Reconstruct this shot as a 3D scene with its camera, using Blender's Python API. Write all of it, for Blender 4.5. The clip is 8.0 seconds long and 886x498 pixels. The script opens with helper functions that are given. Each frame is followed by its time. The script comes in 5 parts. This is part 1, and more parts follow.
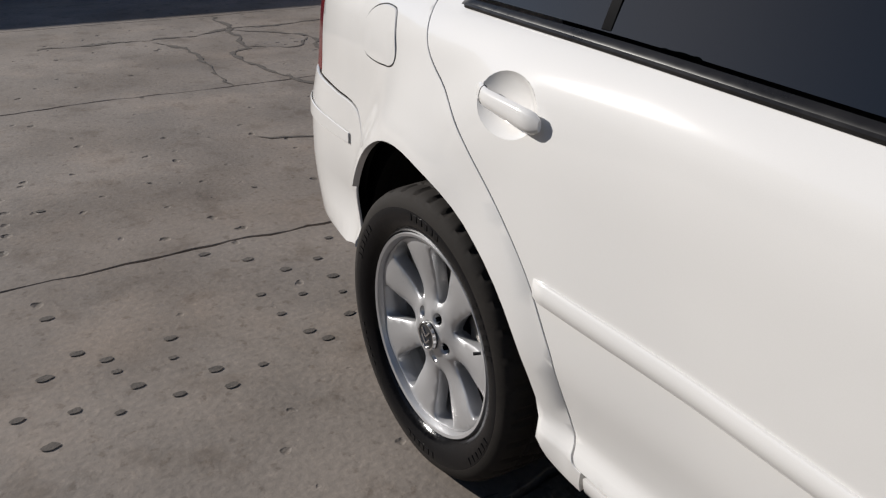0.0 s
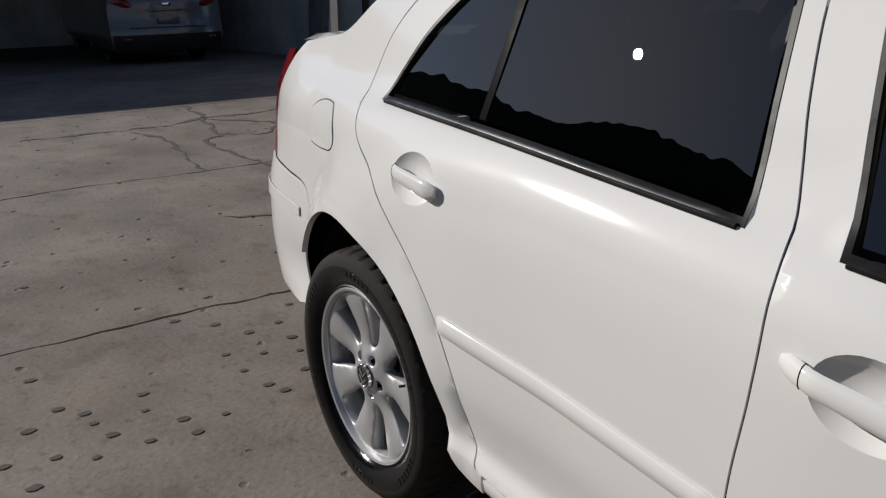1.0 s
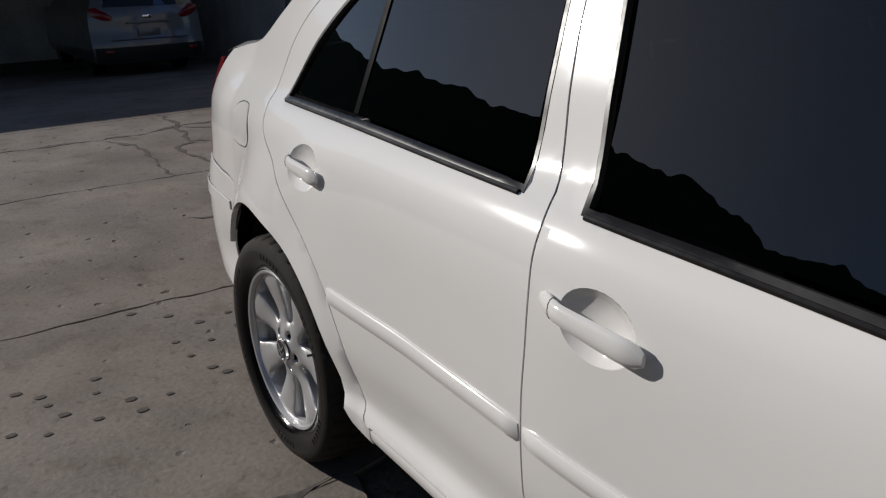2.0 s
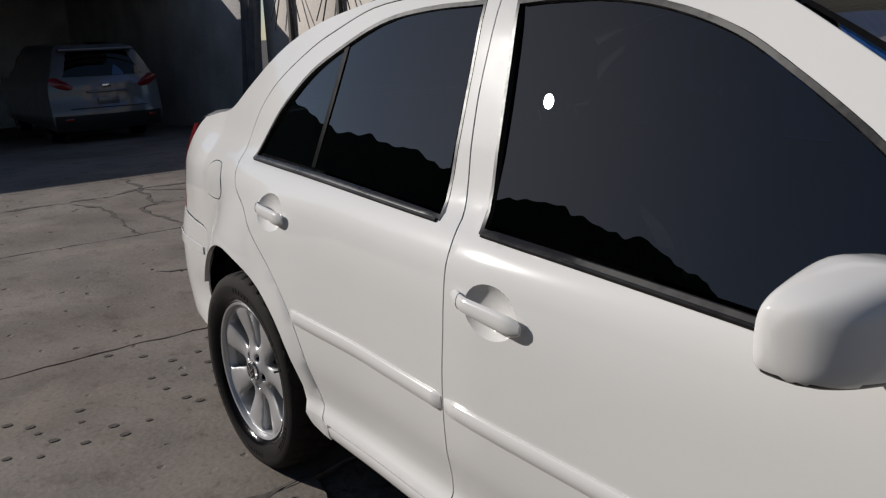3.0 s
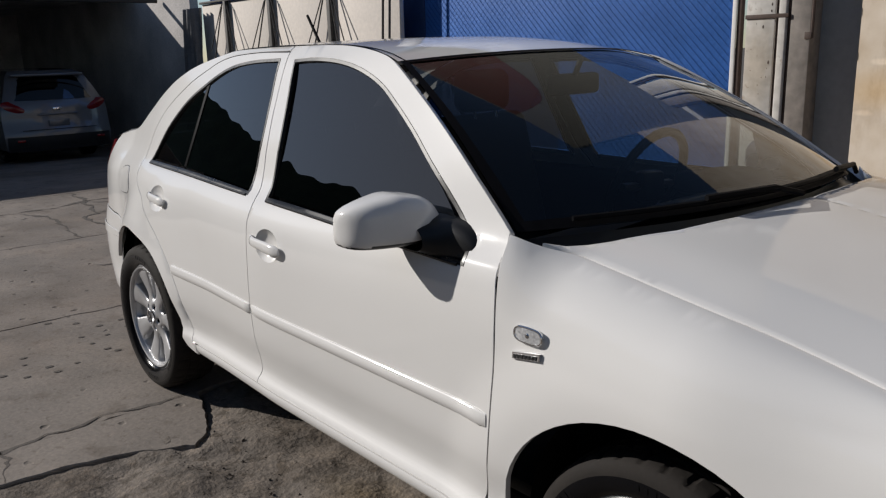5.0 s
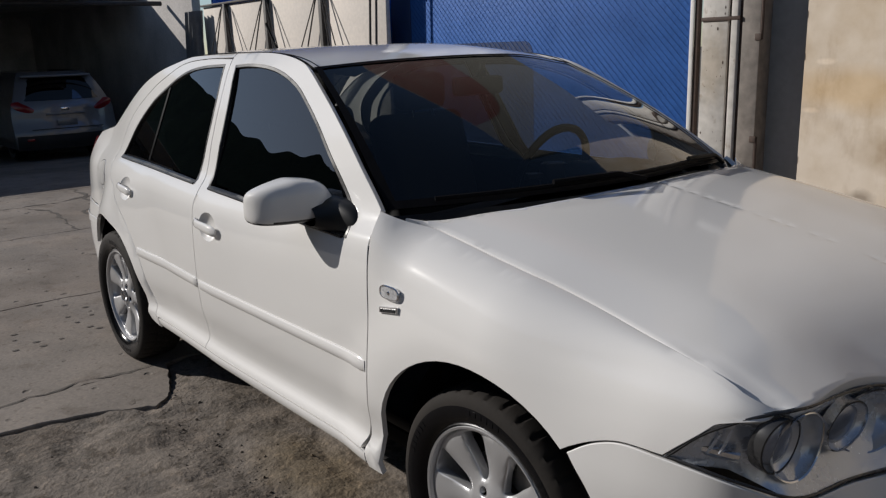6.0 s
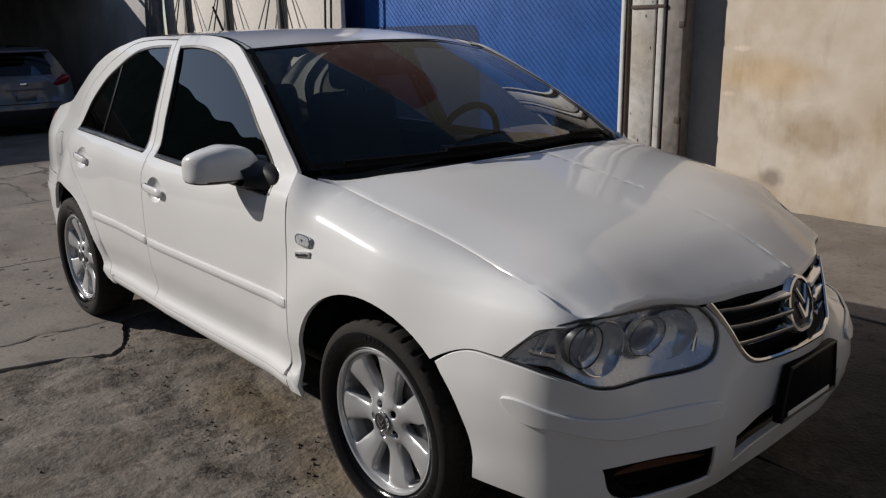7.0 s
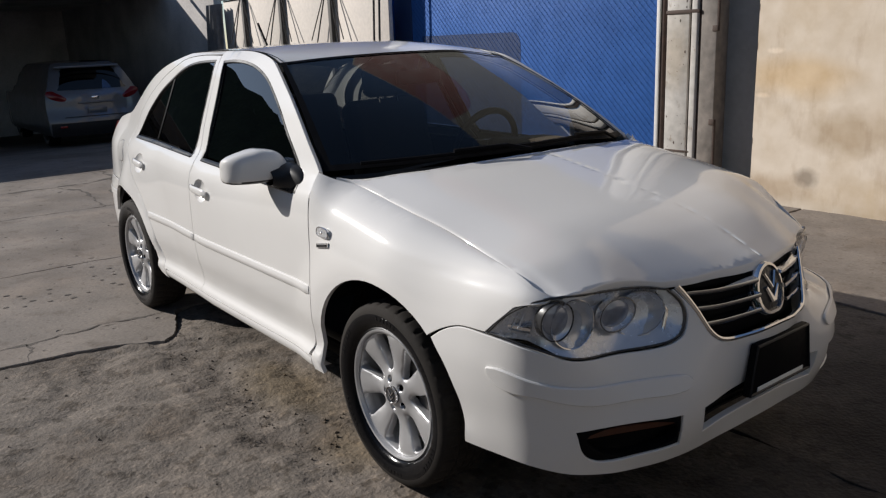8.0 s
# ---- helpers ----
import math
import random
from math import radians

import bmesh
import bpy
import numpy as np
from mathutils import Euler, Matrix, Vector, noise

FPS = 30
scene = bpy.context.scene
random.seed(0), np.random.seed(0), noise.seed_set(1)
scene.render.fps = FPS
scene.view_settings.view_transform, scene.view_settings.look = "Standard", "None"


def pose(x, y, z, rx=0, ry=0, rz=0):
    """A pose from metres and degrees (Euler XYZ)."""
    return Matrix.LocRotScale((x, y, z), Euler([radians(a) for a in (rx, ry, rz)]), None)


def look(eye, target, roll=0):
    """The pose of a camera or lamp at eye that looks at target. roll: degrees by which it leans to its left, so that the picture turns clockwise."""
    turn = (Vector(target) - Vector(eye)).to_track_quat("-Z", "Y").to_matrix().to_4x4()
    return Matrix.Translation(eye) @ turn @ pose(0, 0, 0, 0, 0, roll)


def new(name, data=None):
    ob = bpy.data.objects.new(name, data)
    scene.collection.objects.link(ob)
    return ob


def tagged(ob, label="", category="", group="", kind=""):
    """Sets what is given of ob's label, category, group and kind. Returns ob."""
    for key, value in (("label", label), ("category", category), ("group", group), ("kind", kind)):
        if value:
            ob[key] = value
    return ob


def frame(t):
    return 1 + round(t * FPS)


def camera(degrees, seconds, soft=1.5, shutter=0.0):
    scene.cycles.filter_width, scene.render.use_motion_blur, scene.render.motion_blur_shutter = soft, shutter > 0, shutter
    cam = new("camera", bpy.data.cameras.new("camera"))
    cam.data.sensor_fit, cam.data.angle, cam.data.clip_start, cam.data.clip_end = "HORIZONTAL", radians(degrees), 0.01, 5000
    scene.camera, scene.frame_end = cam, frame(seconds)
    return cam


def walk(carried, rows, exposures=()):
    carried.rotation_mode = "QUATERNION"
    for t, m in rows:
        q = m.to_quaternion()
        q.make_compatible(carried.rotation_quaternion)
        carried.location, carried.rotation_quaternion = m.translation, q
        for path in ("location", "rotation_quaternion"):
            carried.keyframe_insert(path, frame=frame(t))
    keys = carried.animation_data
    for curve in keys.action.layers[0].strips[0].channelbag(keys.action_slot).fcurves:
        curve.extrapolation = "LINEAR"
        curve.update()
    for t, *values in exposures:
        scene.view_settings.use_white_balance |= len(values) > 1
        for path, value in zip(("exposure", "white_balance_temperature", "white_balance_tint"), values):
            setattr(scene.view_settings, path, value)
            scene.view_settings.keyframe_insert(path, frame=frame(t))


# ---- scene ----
cam = camera(57.8, 8.0, 1.25)
PATH = [
    (0, (-1.313, -1.544, 1.176), (-2.833, -0.57, 0.315), 0.8),
    (0.5, (-1.183, -1.58, 1.202), (-2.725, -0.57, 0.426), 0.8),
    (1, (-0.999, -1.614, 1.245), (-2.554, -0.554, 0.567), 0.0),
    (1.5, (-0.84, -1.568, 1.261), (-2.422, -0.524, 0.624), -1.3),
    (2, (-0.689, -1.535, 1.261), (-2.244, -0.471, 0.589), -1.7),
    (2.2, (-0.635, -1.547, 1.27), (-2.18, -0.462, 0.609), -2.2),
    (3.3, (-0.191, -1.8, 1.309), (-1.713, -0.597, 0.822), -1.7),
    (3.5, (-0.084, -1.828, 1.307), (-1.598, -0.61, 0.834), -1.4),
    (4, (0.243, -1.879, 1.327), (-1.254, -0.637, 0.864), -0.6),
    (4.5, (0.482, -1.912, 1.352), (-1.013, -0.66, 0.909), -2.1),
    (5, (0.767, -1.971, 1.368), (-0.709, -0.709, 0.889), -1.7),
    (5.2, (0.862, -1.963, 1.367), (-0.608, -0.702, 0.869), -1.5),
    (6.3, (1.408, -1.954, 1.39), (-0.097, -0.725, 0.913), -2.1),
    (6.5, (1.498, -1.994, 1.391), (0.002, -0.758, 0.909), -1.8),
    (7, (1.695, -2.074, 1.399), (0.256, -0.788, 0.871), -1.2),
    (7.5, (1.834, -2.084, 1.404), (0.325, -0.885, 0.87), -1.5),
    (8, (2.01, -2.112, 1.416), (0.473, -0.938, 0.907), -2.4),
]
EXPOSURE = [(0, .24), (.5, .25), (1, -.01), (1.5, -.22), (2, -.22), (3.5, -.13), (4.5, -.04), (5.2, .02), (6.5, -.06), (7.2, .03), (7.5, .2), (8, .30)]
walk(cam, [(t, look(eye, target, roll)) for t, eye, target, roll in PATH], EXPOSURE)

# ---- world and sun ----
SUN_DIR = Vector((-0.745, -0.503, 0.442)).normalized()
world = bpy.data.worlds.new("sky")
scene.world = world
world.use_nodes = True
wn = world.node_tree.nodes
sky = wn.new("ShaderNodeTexSky")
sky.sky_type, sky.sun_disc = "NISHITA", False
sky.sun_elevation = math.asin(SUN_DIR.z)
sky.sun_rotation = math.atan2(SUN_DIR.x, SUN_DIR.y)
sky.air_density, sky.dust_density, sky.altitude = 1.0, 1.2, 2200
wn["Background"].inputs["Strength"].default_value = 0.075
world.node_tree.links.new(sky.outputs[0], wn["Background"].inputs["Color"])
sun = new("sun", bpy.data.lights.new("sun", "SUN"))
sun.data.energy, sun.data.angle, sun.data.color = 4.2, radians(0.53), (1.0, 0.955, 0.90)
sun.matrix_world = look((0, 0, 20), Vector((0, 0, 20)) - SUN_DIR)


# ---- materials ----
def node_material(name, color, rough=0.5, metal=0.0, vary=0.15, scale=8.0, fine=60.0, bump=0.0, coat=0.0, spec=0.5, second=None, rough_vary=0.1):
    """A principled material with two sizes of noise in colour, roughness and relief."""
    m = bpy.data.materials.new(name)
    m.use_nodes = True
    nt = m.node_tree
    n, l = nt.nodes, nt.links
    b = n["Principled BSDF"]
    b.inputs["Metallic"].default_value = metal
    b.inputs["Roughness"].default_value = rough
    b.inputs["Specular IOR Level"].default_value = spec
    b.inputs["Coat Weight"].default_value = coat
    b.inputs["Coat Roughness"].default_value = 0.075
    co = n.new("ShaderNodeTexCoord")
    big, small = n.new("ShaderNodeTexNoise"), n.new("ShaderNodeTexNoise")
    for t, s, d in ((big, scale, 5), (small, fine, 4)):
        t.inputs["Scale"].default_value, t.inputs["Detail"].default_value = s, d
        l.new(co.outputs["Object"], t.inputs["Vector"])
    add = n.new("ShaderNodeMath")
    add.operation = "MULTIPLY_ADD"
    add.inputs[1].default_value = 0.45
    l.new(small.outputs["Fac"], add.inputs[0])
    half = n.new("ShaderNodeMath")
    half.operation = "MULTIPLY"
    half.inputs[1].default_value = 0.55
    l.new(big.outputs["Fac"], half.inputs[0])
    l.new(half.outputs[0], add.inputs[2])
    ramp = n.new("ShaderNodeValToRGB")
    dark = second or tuple(c * (1 - vary) for c in color)
    light = tuple(min(1, c * (1 + vary * 0.5)) for c in color)
    ramp.color_ramp.elements[0].position, ramp.color_ramp.elements[0].color = 0.32, (*dark, 1)
    ramp.color_ramp.elements[1].position, ramp.color_ramp.elements[1].color = 0.62, (*light, 1)
    l.new(add.outputs[0], ramp.inputs["Fac"])
    l.new(ramp.outputs["Color"], b.inputs["Base Color"])
    if rough_vary:
        rr = n.new("ShaderNodeMapRange")
        rr.inputs["From Min"].default_value, rr.inputs["From Max"].default_value = 0.3, 0.7
        rr.inputs["To Min"].default_value, rr.inputs["To Max"].default_value = max(0.02, rough - rough_vary), min(1, rough + rough_vary)
        l.new(add.outputs[0], rr.inputs["Value"])
        l.new(rr.outputs["Result"], b.inputs["Roughness"])
    if bump:
        bn = n.new("ShaderNodeBump")
        bn.inputs["Strength"].default_value, bn.inputs["Distance"].default_value = 1.0, bump
        l.new(add.outputs[0], bn.inputs["Height"])
        l.new(bn.outputs["Normal"], b.inputs["Normal"])
    return m


def glass_material(name, tint, low=0.045, rise=5.2):
    """A thin tinted pane: what passes is tinted, the gloss grows towards grazing sight."""
    m = bpy.data.materials.new(name)
    m.use_nodes = True
    nt = m.node_tree
    n, l = nt.nodes, nt.links
    n.remove(n["Principled BSDF"])
    clear, gloss, mix, lw = n.new("ShaderNodeBsdfTransparent"), n.new("ShaderNodeBsdfGlossy"), n.new("ShaderNodeMixShader"), n.new("ShaderNodeLayerWeight")
    clear.inputs["Color"].default_value = (*tint, 1)
    gloss.inputs["Roughness"].default_value = 0.0
    gloss.inputs["Color"].default_value = (1, 1, 1, 1)
    lw.inputs["Blend"].default_value = 0.5
    power, span = n.new("ShaderNodeMath"), n.new("ShaderNodeMapRange")
    power.operation = "POWER"
    power.inputs[1].default_value = rise
    span.inputs["To Min"].default_value, span.inputs["To Max"].default_value = low, 1.0
    l.new(lw.outputs["Facing"], power.inputs[0])
    l.new(power.outputs[0], span.inputs["Value"])
    l.new(span.outputs[0], mix.inputs[0])
    l.new(clear.outputs[0], mix.inputs[1])
    l.new(gloss.outputs[0], mix.inputs[2])
    l.new(mix.outputs[0], n["Material Output"].inputs["Surface"])
    return m


PAINT = node_material("white_car_paint", (0.72, 0.708, 0.692), 0.45, vary=0.03, scale=2.0, fine=900, coat=1.0, spec=0.05, rough_vary=0.04)
# white paint set dark, so its colour carries the shed's shade
SUV_PAINT = node_material("shade_darkened_suv_paint", (0.105, 0.105, 0.11), 0.35, vary=0.08, coat=0.8)
PLASTIC = node_material("black_plastic", (0.016, 0.016, 0.017), 0.42, vary=0.2, fine=400, spec=0.35)
REPEATER = node_material("repeater_lens", (0.72, 0.73, 0.75), 0.15, metal=0.55, vary=0.45, scale=60, fine=200, bump=0.002)
RUBBER = node_material("tyre_rubber", (0.004, 0.004, 0.005), 0.17, vary=0.3, scale=12, fine=160, bump=0.0008, spec=0.20)
TREAD = node_material("dusty_tread", (0.022, 0.019, 0.017), 0.8, vary=0.35, scale=20, fine=150, spec=0.2)
SEAL = node_material("rubber_seal", (0.006, 0.006, 0.007), 0.5, vary=0.2, spec=0.04)
TRIM = node_material("satin_black_trim", (0.012, 0.011, 0.011), 0.32, vary=0.2, spec=0.25)
INNER = node_material("dark_inner_metal", (0.010, 0.010, 0.010), 0.85, vary=0.3, spec=0.1)
ALLOY = node_material("silver_alloy", (0.50, 0.50, 0.51), 0.36, metal=0.55, vary=0.05, fine=500, coat=0.3)
CHROME = node_material("chrome", (0.75, 0.75, 0.76), 0.10, metal=1.0, vary=0.04, rough_vary=0.03)
STEEL = node_material("brake_steel", (0.20, 0.19, 0.18), 0.45, metal=0.8, vary=0.3)
TINT = glass_material("dark_tinted_glass", (0.030, 0.033, 0.036), 0.063, 4.0)
MID_TINT = glass_material("smoked_rear_glass", (0.20, 0.21, 0.215), 0.05)
LIGHT_TINT = glass_material("light_tinted_glass", (0.66, 0.70, 0.71), 0.04)
SCREEN = glass_material("windscreen_glass", (0.40, 0.43, 0.42), 0.045, 4.6)
LENS = glass_material("clear_lamp_lens", (0.985, 0.99, 1.0), 0.03)
REFLECTOR = node_material("lamp_reflector", (0.62, 0.65, 0.70), 0.26, metal=0.5, vary=0.05)
BULB = node_material("projector_lens", (0.30, 0.34, 0.42), 0.06, metal=0.5, vary=0.2, scale=20)
AMBER = node_material("amber_lens", (0.060, 0.016, 0.006), 0.35, vary=0.25, scale=25)
RED_LENS = node_material("red_lens", (0.17, 0.008, 0.010), 0.12, vary=0.15)
FABRIC = node_material("seat_fabric", (0.018, 0.018, 0.019), 0.9, vary=0.25, fine=500, bump=0.001)
DASH = node_material("dashboard_vinyl", (0.016, 0.016, 0.017), 0.7, vary=0.15, fine=500, bump=0.0003)
PAPER = node_material("paper", (0.75, 0.75, 0.72), 0.8, vary=0.05)
BADGE_DARK = node_material("dark_badge", (0.03, 0.03, 0.032), 0.3, vary=0.1)
CONCRETE = node_material("worn_concrete", (0.208, 0.178, 0.152), 0.85, vary=0.30, scale=2.4, fine=55, bump=0.004)
ROUGH_GROUND = node_material("broken_dirty_concrete_shadowed", (0.150, 0.126, 0.105), 0.95, vary=0.4, scale=7, fine=60, bump=0.014)
SOIL_DARK = node_material("dark_pit_dirt", (0.098, 0.084, 0.072), 0.95, vary=0.5, scale=30, fine=200, bump=0.004)
SOIL = node_material("dark_soil", (0.10, 0.085, 0.07), 0.95, vary=0.4, bump=0.01)
BLUE = node_material("blue_painted_sheet", (0.025, 0.125, 0.43), 0.5, vary=0.22, scale=3, fine=25, bump=0.004)
DARK_BLUE = node_material("dark_blue_paint_and_shadow", (0.010, 0.034, 0.115), 0.5, vary=0.2)
BLUE_WIRE = node_material("shaded_blue_wire", (0.020, 0.098, 0.34), 0.5, vary=0.2)
WHITE_SHEET = node_material("weathered_white_panel", (0.66, 0.60, 0.54), 0.75, vary=0.14, scale=2.5, fine=20, bump=0.004)
WHITE_STEEL = node_material("chipped_white_steel", (0.53, 0.505, 0.47), 0.55, vary=0.25, scale=3, fine=15, bump=0.002)
EDGE_WHITE = node_material("white_edge_paint", (0.72, 0.71, 0.69), 0.5, vary=0.10)
JAMB_GREY = node_material("jamb_grey", (0.56, 0.56, 0.55), 0.6, vary=0.12, scale=3, fine=20)
BROWN_STEEL = node_material("brown_grey_steel", (0.20, 0.175, 0.155), 0.65, vary=0.45, scale=4, fine=15, bump=0.002)
RUST = node_material("rusty_dark_steel", (0.07, 0.045, 0.035), 0.75, vary=0.5, scale=10, bump=0.002)
DARK_STEEL = node_material("dark_steel_post", (0.05, 0.045, 0.042), 0.65, vary=0.35, scale=10, bump=0.001)
PLASTER = node_material("stained_plaster", (0.60, 0.53, 0.45), 0.9, vary=0.12, scale=0.8, fine=5, bump=0.003, second=(0.47, 0.385, 0.29))
GREY_PLASTER = node_material("grey_yard_plaster", (0.20, 0.195, 0.175), 0.9, vary=0.15, scale=0.8, fine=6, bump=0.003)
SHED = node_material("dark_shed_sheet", (0.52, 0.49, 0.47), 0.8, vary=0.4, scale=1.2, bump=0.004)
CLOTH = node_material("grey_cloth", (0.16, 0.16, 0.165), 0.95, vary=0.3, bump=0.004)
BROWN = node_material("brown_canvas", (0.12, 0.085, 0.06), 0.9, vary=0.3, scale=2, bump=0.004)
FOLIAGE = node_material("hill_foliage", (0.05, 0.06, 0.035), 0.95, vary=0.5, scale=0.4, fine=3, bump=0.2)
RED = node_material("dull_red_paint", (0.11, 0.015, 0.012), 0.7, vary=0.2, scale=3, bump=0.004)


def pit_marks(m, size, reach, dark, depth):
    """Chipped pits scattered over a floor, added to its colour and relief."""
    nt = m.node_tree
    n, l = nt.nodes, nt.links
    b = n["Principled BSDF"]
    co, wob, vor = n.new("ShaderNodeTexCoord"), n.new("ShaderNodeTexNoise"), n.new("ShaderNodeTexVoronoi")
    wob.inputs["Scale"].default_value = 26
    mixv = n.new("ShaderNodeMix")
    mixv.data_type, mixv.blend_type = "RGBA", "LINEAR_LIGHT"
    mixv.inputs["Factor"].default_value = 0.018
    l.new(co.outputs["Object"], mixv.inputs[6])
    l.new(wob.outputs["Color"], mixv.inputs[7])
    l.new(co.outputs["Object"], wob.inputs["Vector"])
    flat = n.new("ShaderNodeMapping")
    flat.inputs["Scale"].default_value = (1, 1, 0)
    l.new(mixv.outputs[2], flat.inputs["Vector"])
    vor.inputs["Scale"].default_value, vor.inputs["Randomness"].default_value = size, 0.8
    l.new(flat.outputs[0], vor.inputs["Vector"])
    sel, patch = n.new("ShaderNodeTexNoise"), n.new("ShaderNodeMapRange")
    sel.inputs["Scale"].default_value = 0.9
    l.new(flat.outputs[0], sel.inputs["Vector"])
    patch.inputs["From Min"].default_value, patch.inputs["From Max"].default_value = 0.30, 0.52
    patch.inputs["To Min"].default_value, patch.inputs["To Max"].default_value = 0.02, reach
    l.new(sel.outputs["Fac"], patch.inputs["Value"])
    sub = n.new("ShaderNodeMath")
    sub.operation = "SUBTRACT"
    l.new(patch.outputs[0], sub.inputs[0])
    l.new(vor.outputs["Distance"], sub.inputs[1])
    sharp = n.new("ShaderNodeMapRange")
    sharp.inputs["From Min"].default_value, sharp.inputs["From Max"].default_value = 0.0, 0.10
    l.new(sub.outputs[0], sharp.inputs["Value"])
    old = b.inputs["Base Color"].links[0].from_socket
    tint = n.new("ShaderNodeMix")
    tint.data_type, tint.blend_type = "RGBA", "MULTIPLY"
    tint.inputs[7].default_value = (dark, dark * 0.98, dark * 0.95, 1)
    l.new(sharp.outputs[0], tint.inputs["Factor"])
    l.new(old, tint.inputs[6])
    l.new(tint.outputs[2], b.inputs["Base Color"])
    bump = n.new("ShaderNodeBump")
    bump.invert = True
    bump.inputs["Distance"].default_value = depth
    l.new(sharp.outputs[0], bump.inputs["Height"])
    if b.inputs["Normal"].links:
        l.new(b.inputs["Normal"].links[0].from_socket, bump.inputs["Normal"])
    l.new(bump.outputs["Normal"], b.inputs["Normal"])


pit_marks(CONCRETE, 8.0, 0.165, 0.45, 0.007)


def weather(m, size, tint, low, high, detail=8, stretch=(1, 1, 1), seed=0.0):
    """Stains in patches of their own shape: where a noise lies above low, the colour is multiplied by tint."""
    nt = m.node_tree
    n, l = nt.nodes, nt.links
    b = n["Principled BSDF"]
    co, mp, tex, rng, mix = n.new("ShaderNodeTexCoord"), n.new("ShaderNodeMapping"), n.new("ShaderNodeTexNoise"), n.new("ShaderNodeMapRange"), n.new("ShaderNodeMix")
    mp.inputs["Scale"].default_value = stretch
    mp.inputs["Location"].default_value = (seed, seed * 1.7, 0)
    tex.inputs["Scale"].default_value, tex.inputs["Detail"].default_value, tex.inputs["Roughness"].default_value = size, detail, 0.62
    rng.inputs["From Min"].default_value, rng.inputs["From Max"].default_value = low, high
    mix.data_type, mix.blend_type = "RGBA", "MULTIPLY"
    mix.inputs[7].default_value = (*tint, 1)
    l.new(co.outputs["Object"], mp.inputs["Vector"])
    l.new(mp.outputs[0], tex.inputs["Vector"])
    l.new(tex.outputs["Fac"], rng.inputs["Value"])
    l.new(rng.outputs[0], mix.inputs["Factor"])
    l.new(b.inputs["Base Color"].links[0].from_socket, mix.inputs[6])
    l.new(mix.outputs[2], b.inputs["Base Color"])


def smudge(m, centre, size, tint, ragged=0.35, fine=6.0):
    """One soft ragged patch at a place of its own, for stains and for painted shadow."""
    nt = m.node_tree
    n, l = nt.nodes, nt.links
    b = n["Principled BSDF"]
    co, mp, tex, ln, add, rng, mix = (n.new("ShaderNode" + k) for k in ("TexCoord", "Mapping", "TexNoise", "VectorMath", "Math", "MapRange", "Mix"))
    mp.vector_type = "TEXTURE"
    mp.inputs["Location"].default_value = centre
    mp.inputs["Scale"].default_value = size
    tex.inputs["Scale"].default_value, tex.inputs["Detail"].default_value = fine, 6
    ln.operation = "LENGTH"
    add.operation = "MULTIPLY_ADD"
    add.inputs[1].default_value = -2 * ragged
    rng.inputs["From Min"].default_value, rng.inputs["From Max"].default_value = 1.0 - ragged, 0.35 - ragged
    mix.data_type, mix.blend_type = "RGBA", "MULTIPLY"
    mix.inputs[7].default_value = (*tint, 1)
    l.new(co.outputs["Object"], mp.inputs["Vector"])
    l.new(co.outputs["Object"], tex.inputs["Vector"])
    l.new(mp.outputs[0], ln.inputs[0])
    l.new(tex.outputs["Fac"], add.inputs[0])
    l.new(ln.outputs["Value"], add.inputs[2])
    l.new(add.outputs[0], rng.inputs["Value"])
    l.new(rng.outputs[0], mix.inputs["Factor"])
    l.new(b.inputs["Base Color"].links[0].from_socket, mix.inputs[6])
    l.new(mix.outputs[2], b.inputs["Base Color"])


weather(CONCRETE, 0.55, (0.74, 0.70, 0.66), 0.46, 0.62)
weather(CONCRETE, 1.7, (1.18, 1.15, 1.12), 0.52, 0.66, seed=3.1)
weather(CONCRETE, 5.0, (0.76, 0.73, 0.70), 0.54, 0.66, seed=7.7)
weather(CONCRETE, 26.0, (0.72, 0.69, 0.66), 0.57, 0.66, seed=1.3)
weather(CONCRETE, 40.0, (1.16, 1.15, 1.14), 0.58, 0.66, seed=9.3)
weather(ROUGH_GROUND, 1.3, (0.66, 0.62, 0.58), 0.48, 0.60)
weather(ROUGH_GROUND, 4.0, (1.22, 1.20, 1.17), 0.52, 0.64, seed=2.2)
weather(ROUGH_GROUND, 14.0, (0.55, 0.52, 0.48), 0.53, 0.60, seed=5.1)
weather(ROUGH_GROUND, 34.0, (1.35, 1.32, 1.28), 0.56, 0.62, seed=8.3)
# wide dark patch: the car's shadow, put into the floor's colour
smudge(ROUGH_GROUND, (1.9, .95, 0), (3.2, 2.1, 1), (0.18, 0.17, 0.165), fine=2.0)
smudge(ROUGH_GROUND, (-.95, -.72, 0), (.45, .20, 1), (1.06, .97, .76), fine=9.0)
smudge(ROUGH_GROUND, (-.30, -.80, 0), (.25, .14, 1), (1.06, .97, .78), fine=9.0)
weather(PLASTER, 1.4, (0.86, 0.80, 0.70), 0.48, 0.66, stretch=(1, 1, .8), seed=1.0)
weather(PLASTER, 5.0, (0.86, 0.83, 0.80), 0.55, 0.68, stretch=(1, 1, .35), seed=4.0)
smudge(PLASTER, (-1.35, 3.98, 1.02), (.60, 1, .20), (0.96, 0.85, 0.68), fine=3.0)
smudge(PLASTER, (-.92, 3.98, .60), (.42, 1, .22), (0.72, 0.66, 0.58), fine=9.0)
smudge(PLASTER, (-.20, 3.98, .70), (.6, 1, .3), (0.82, 0.75, 0.66), fine=5.0)
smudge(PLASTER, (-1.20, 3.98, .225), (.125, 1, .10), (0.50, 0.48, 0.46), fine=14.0)
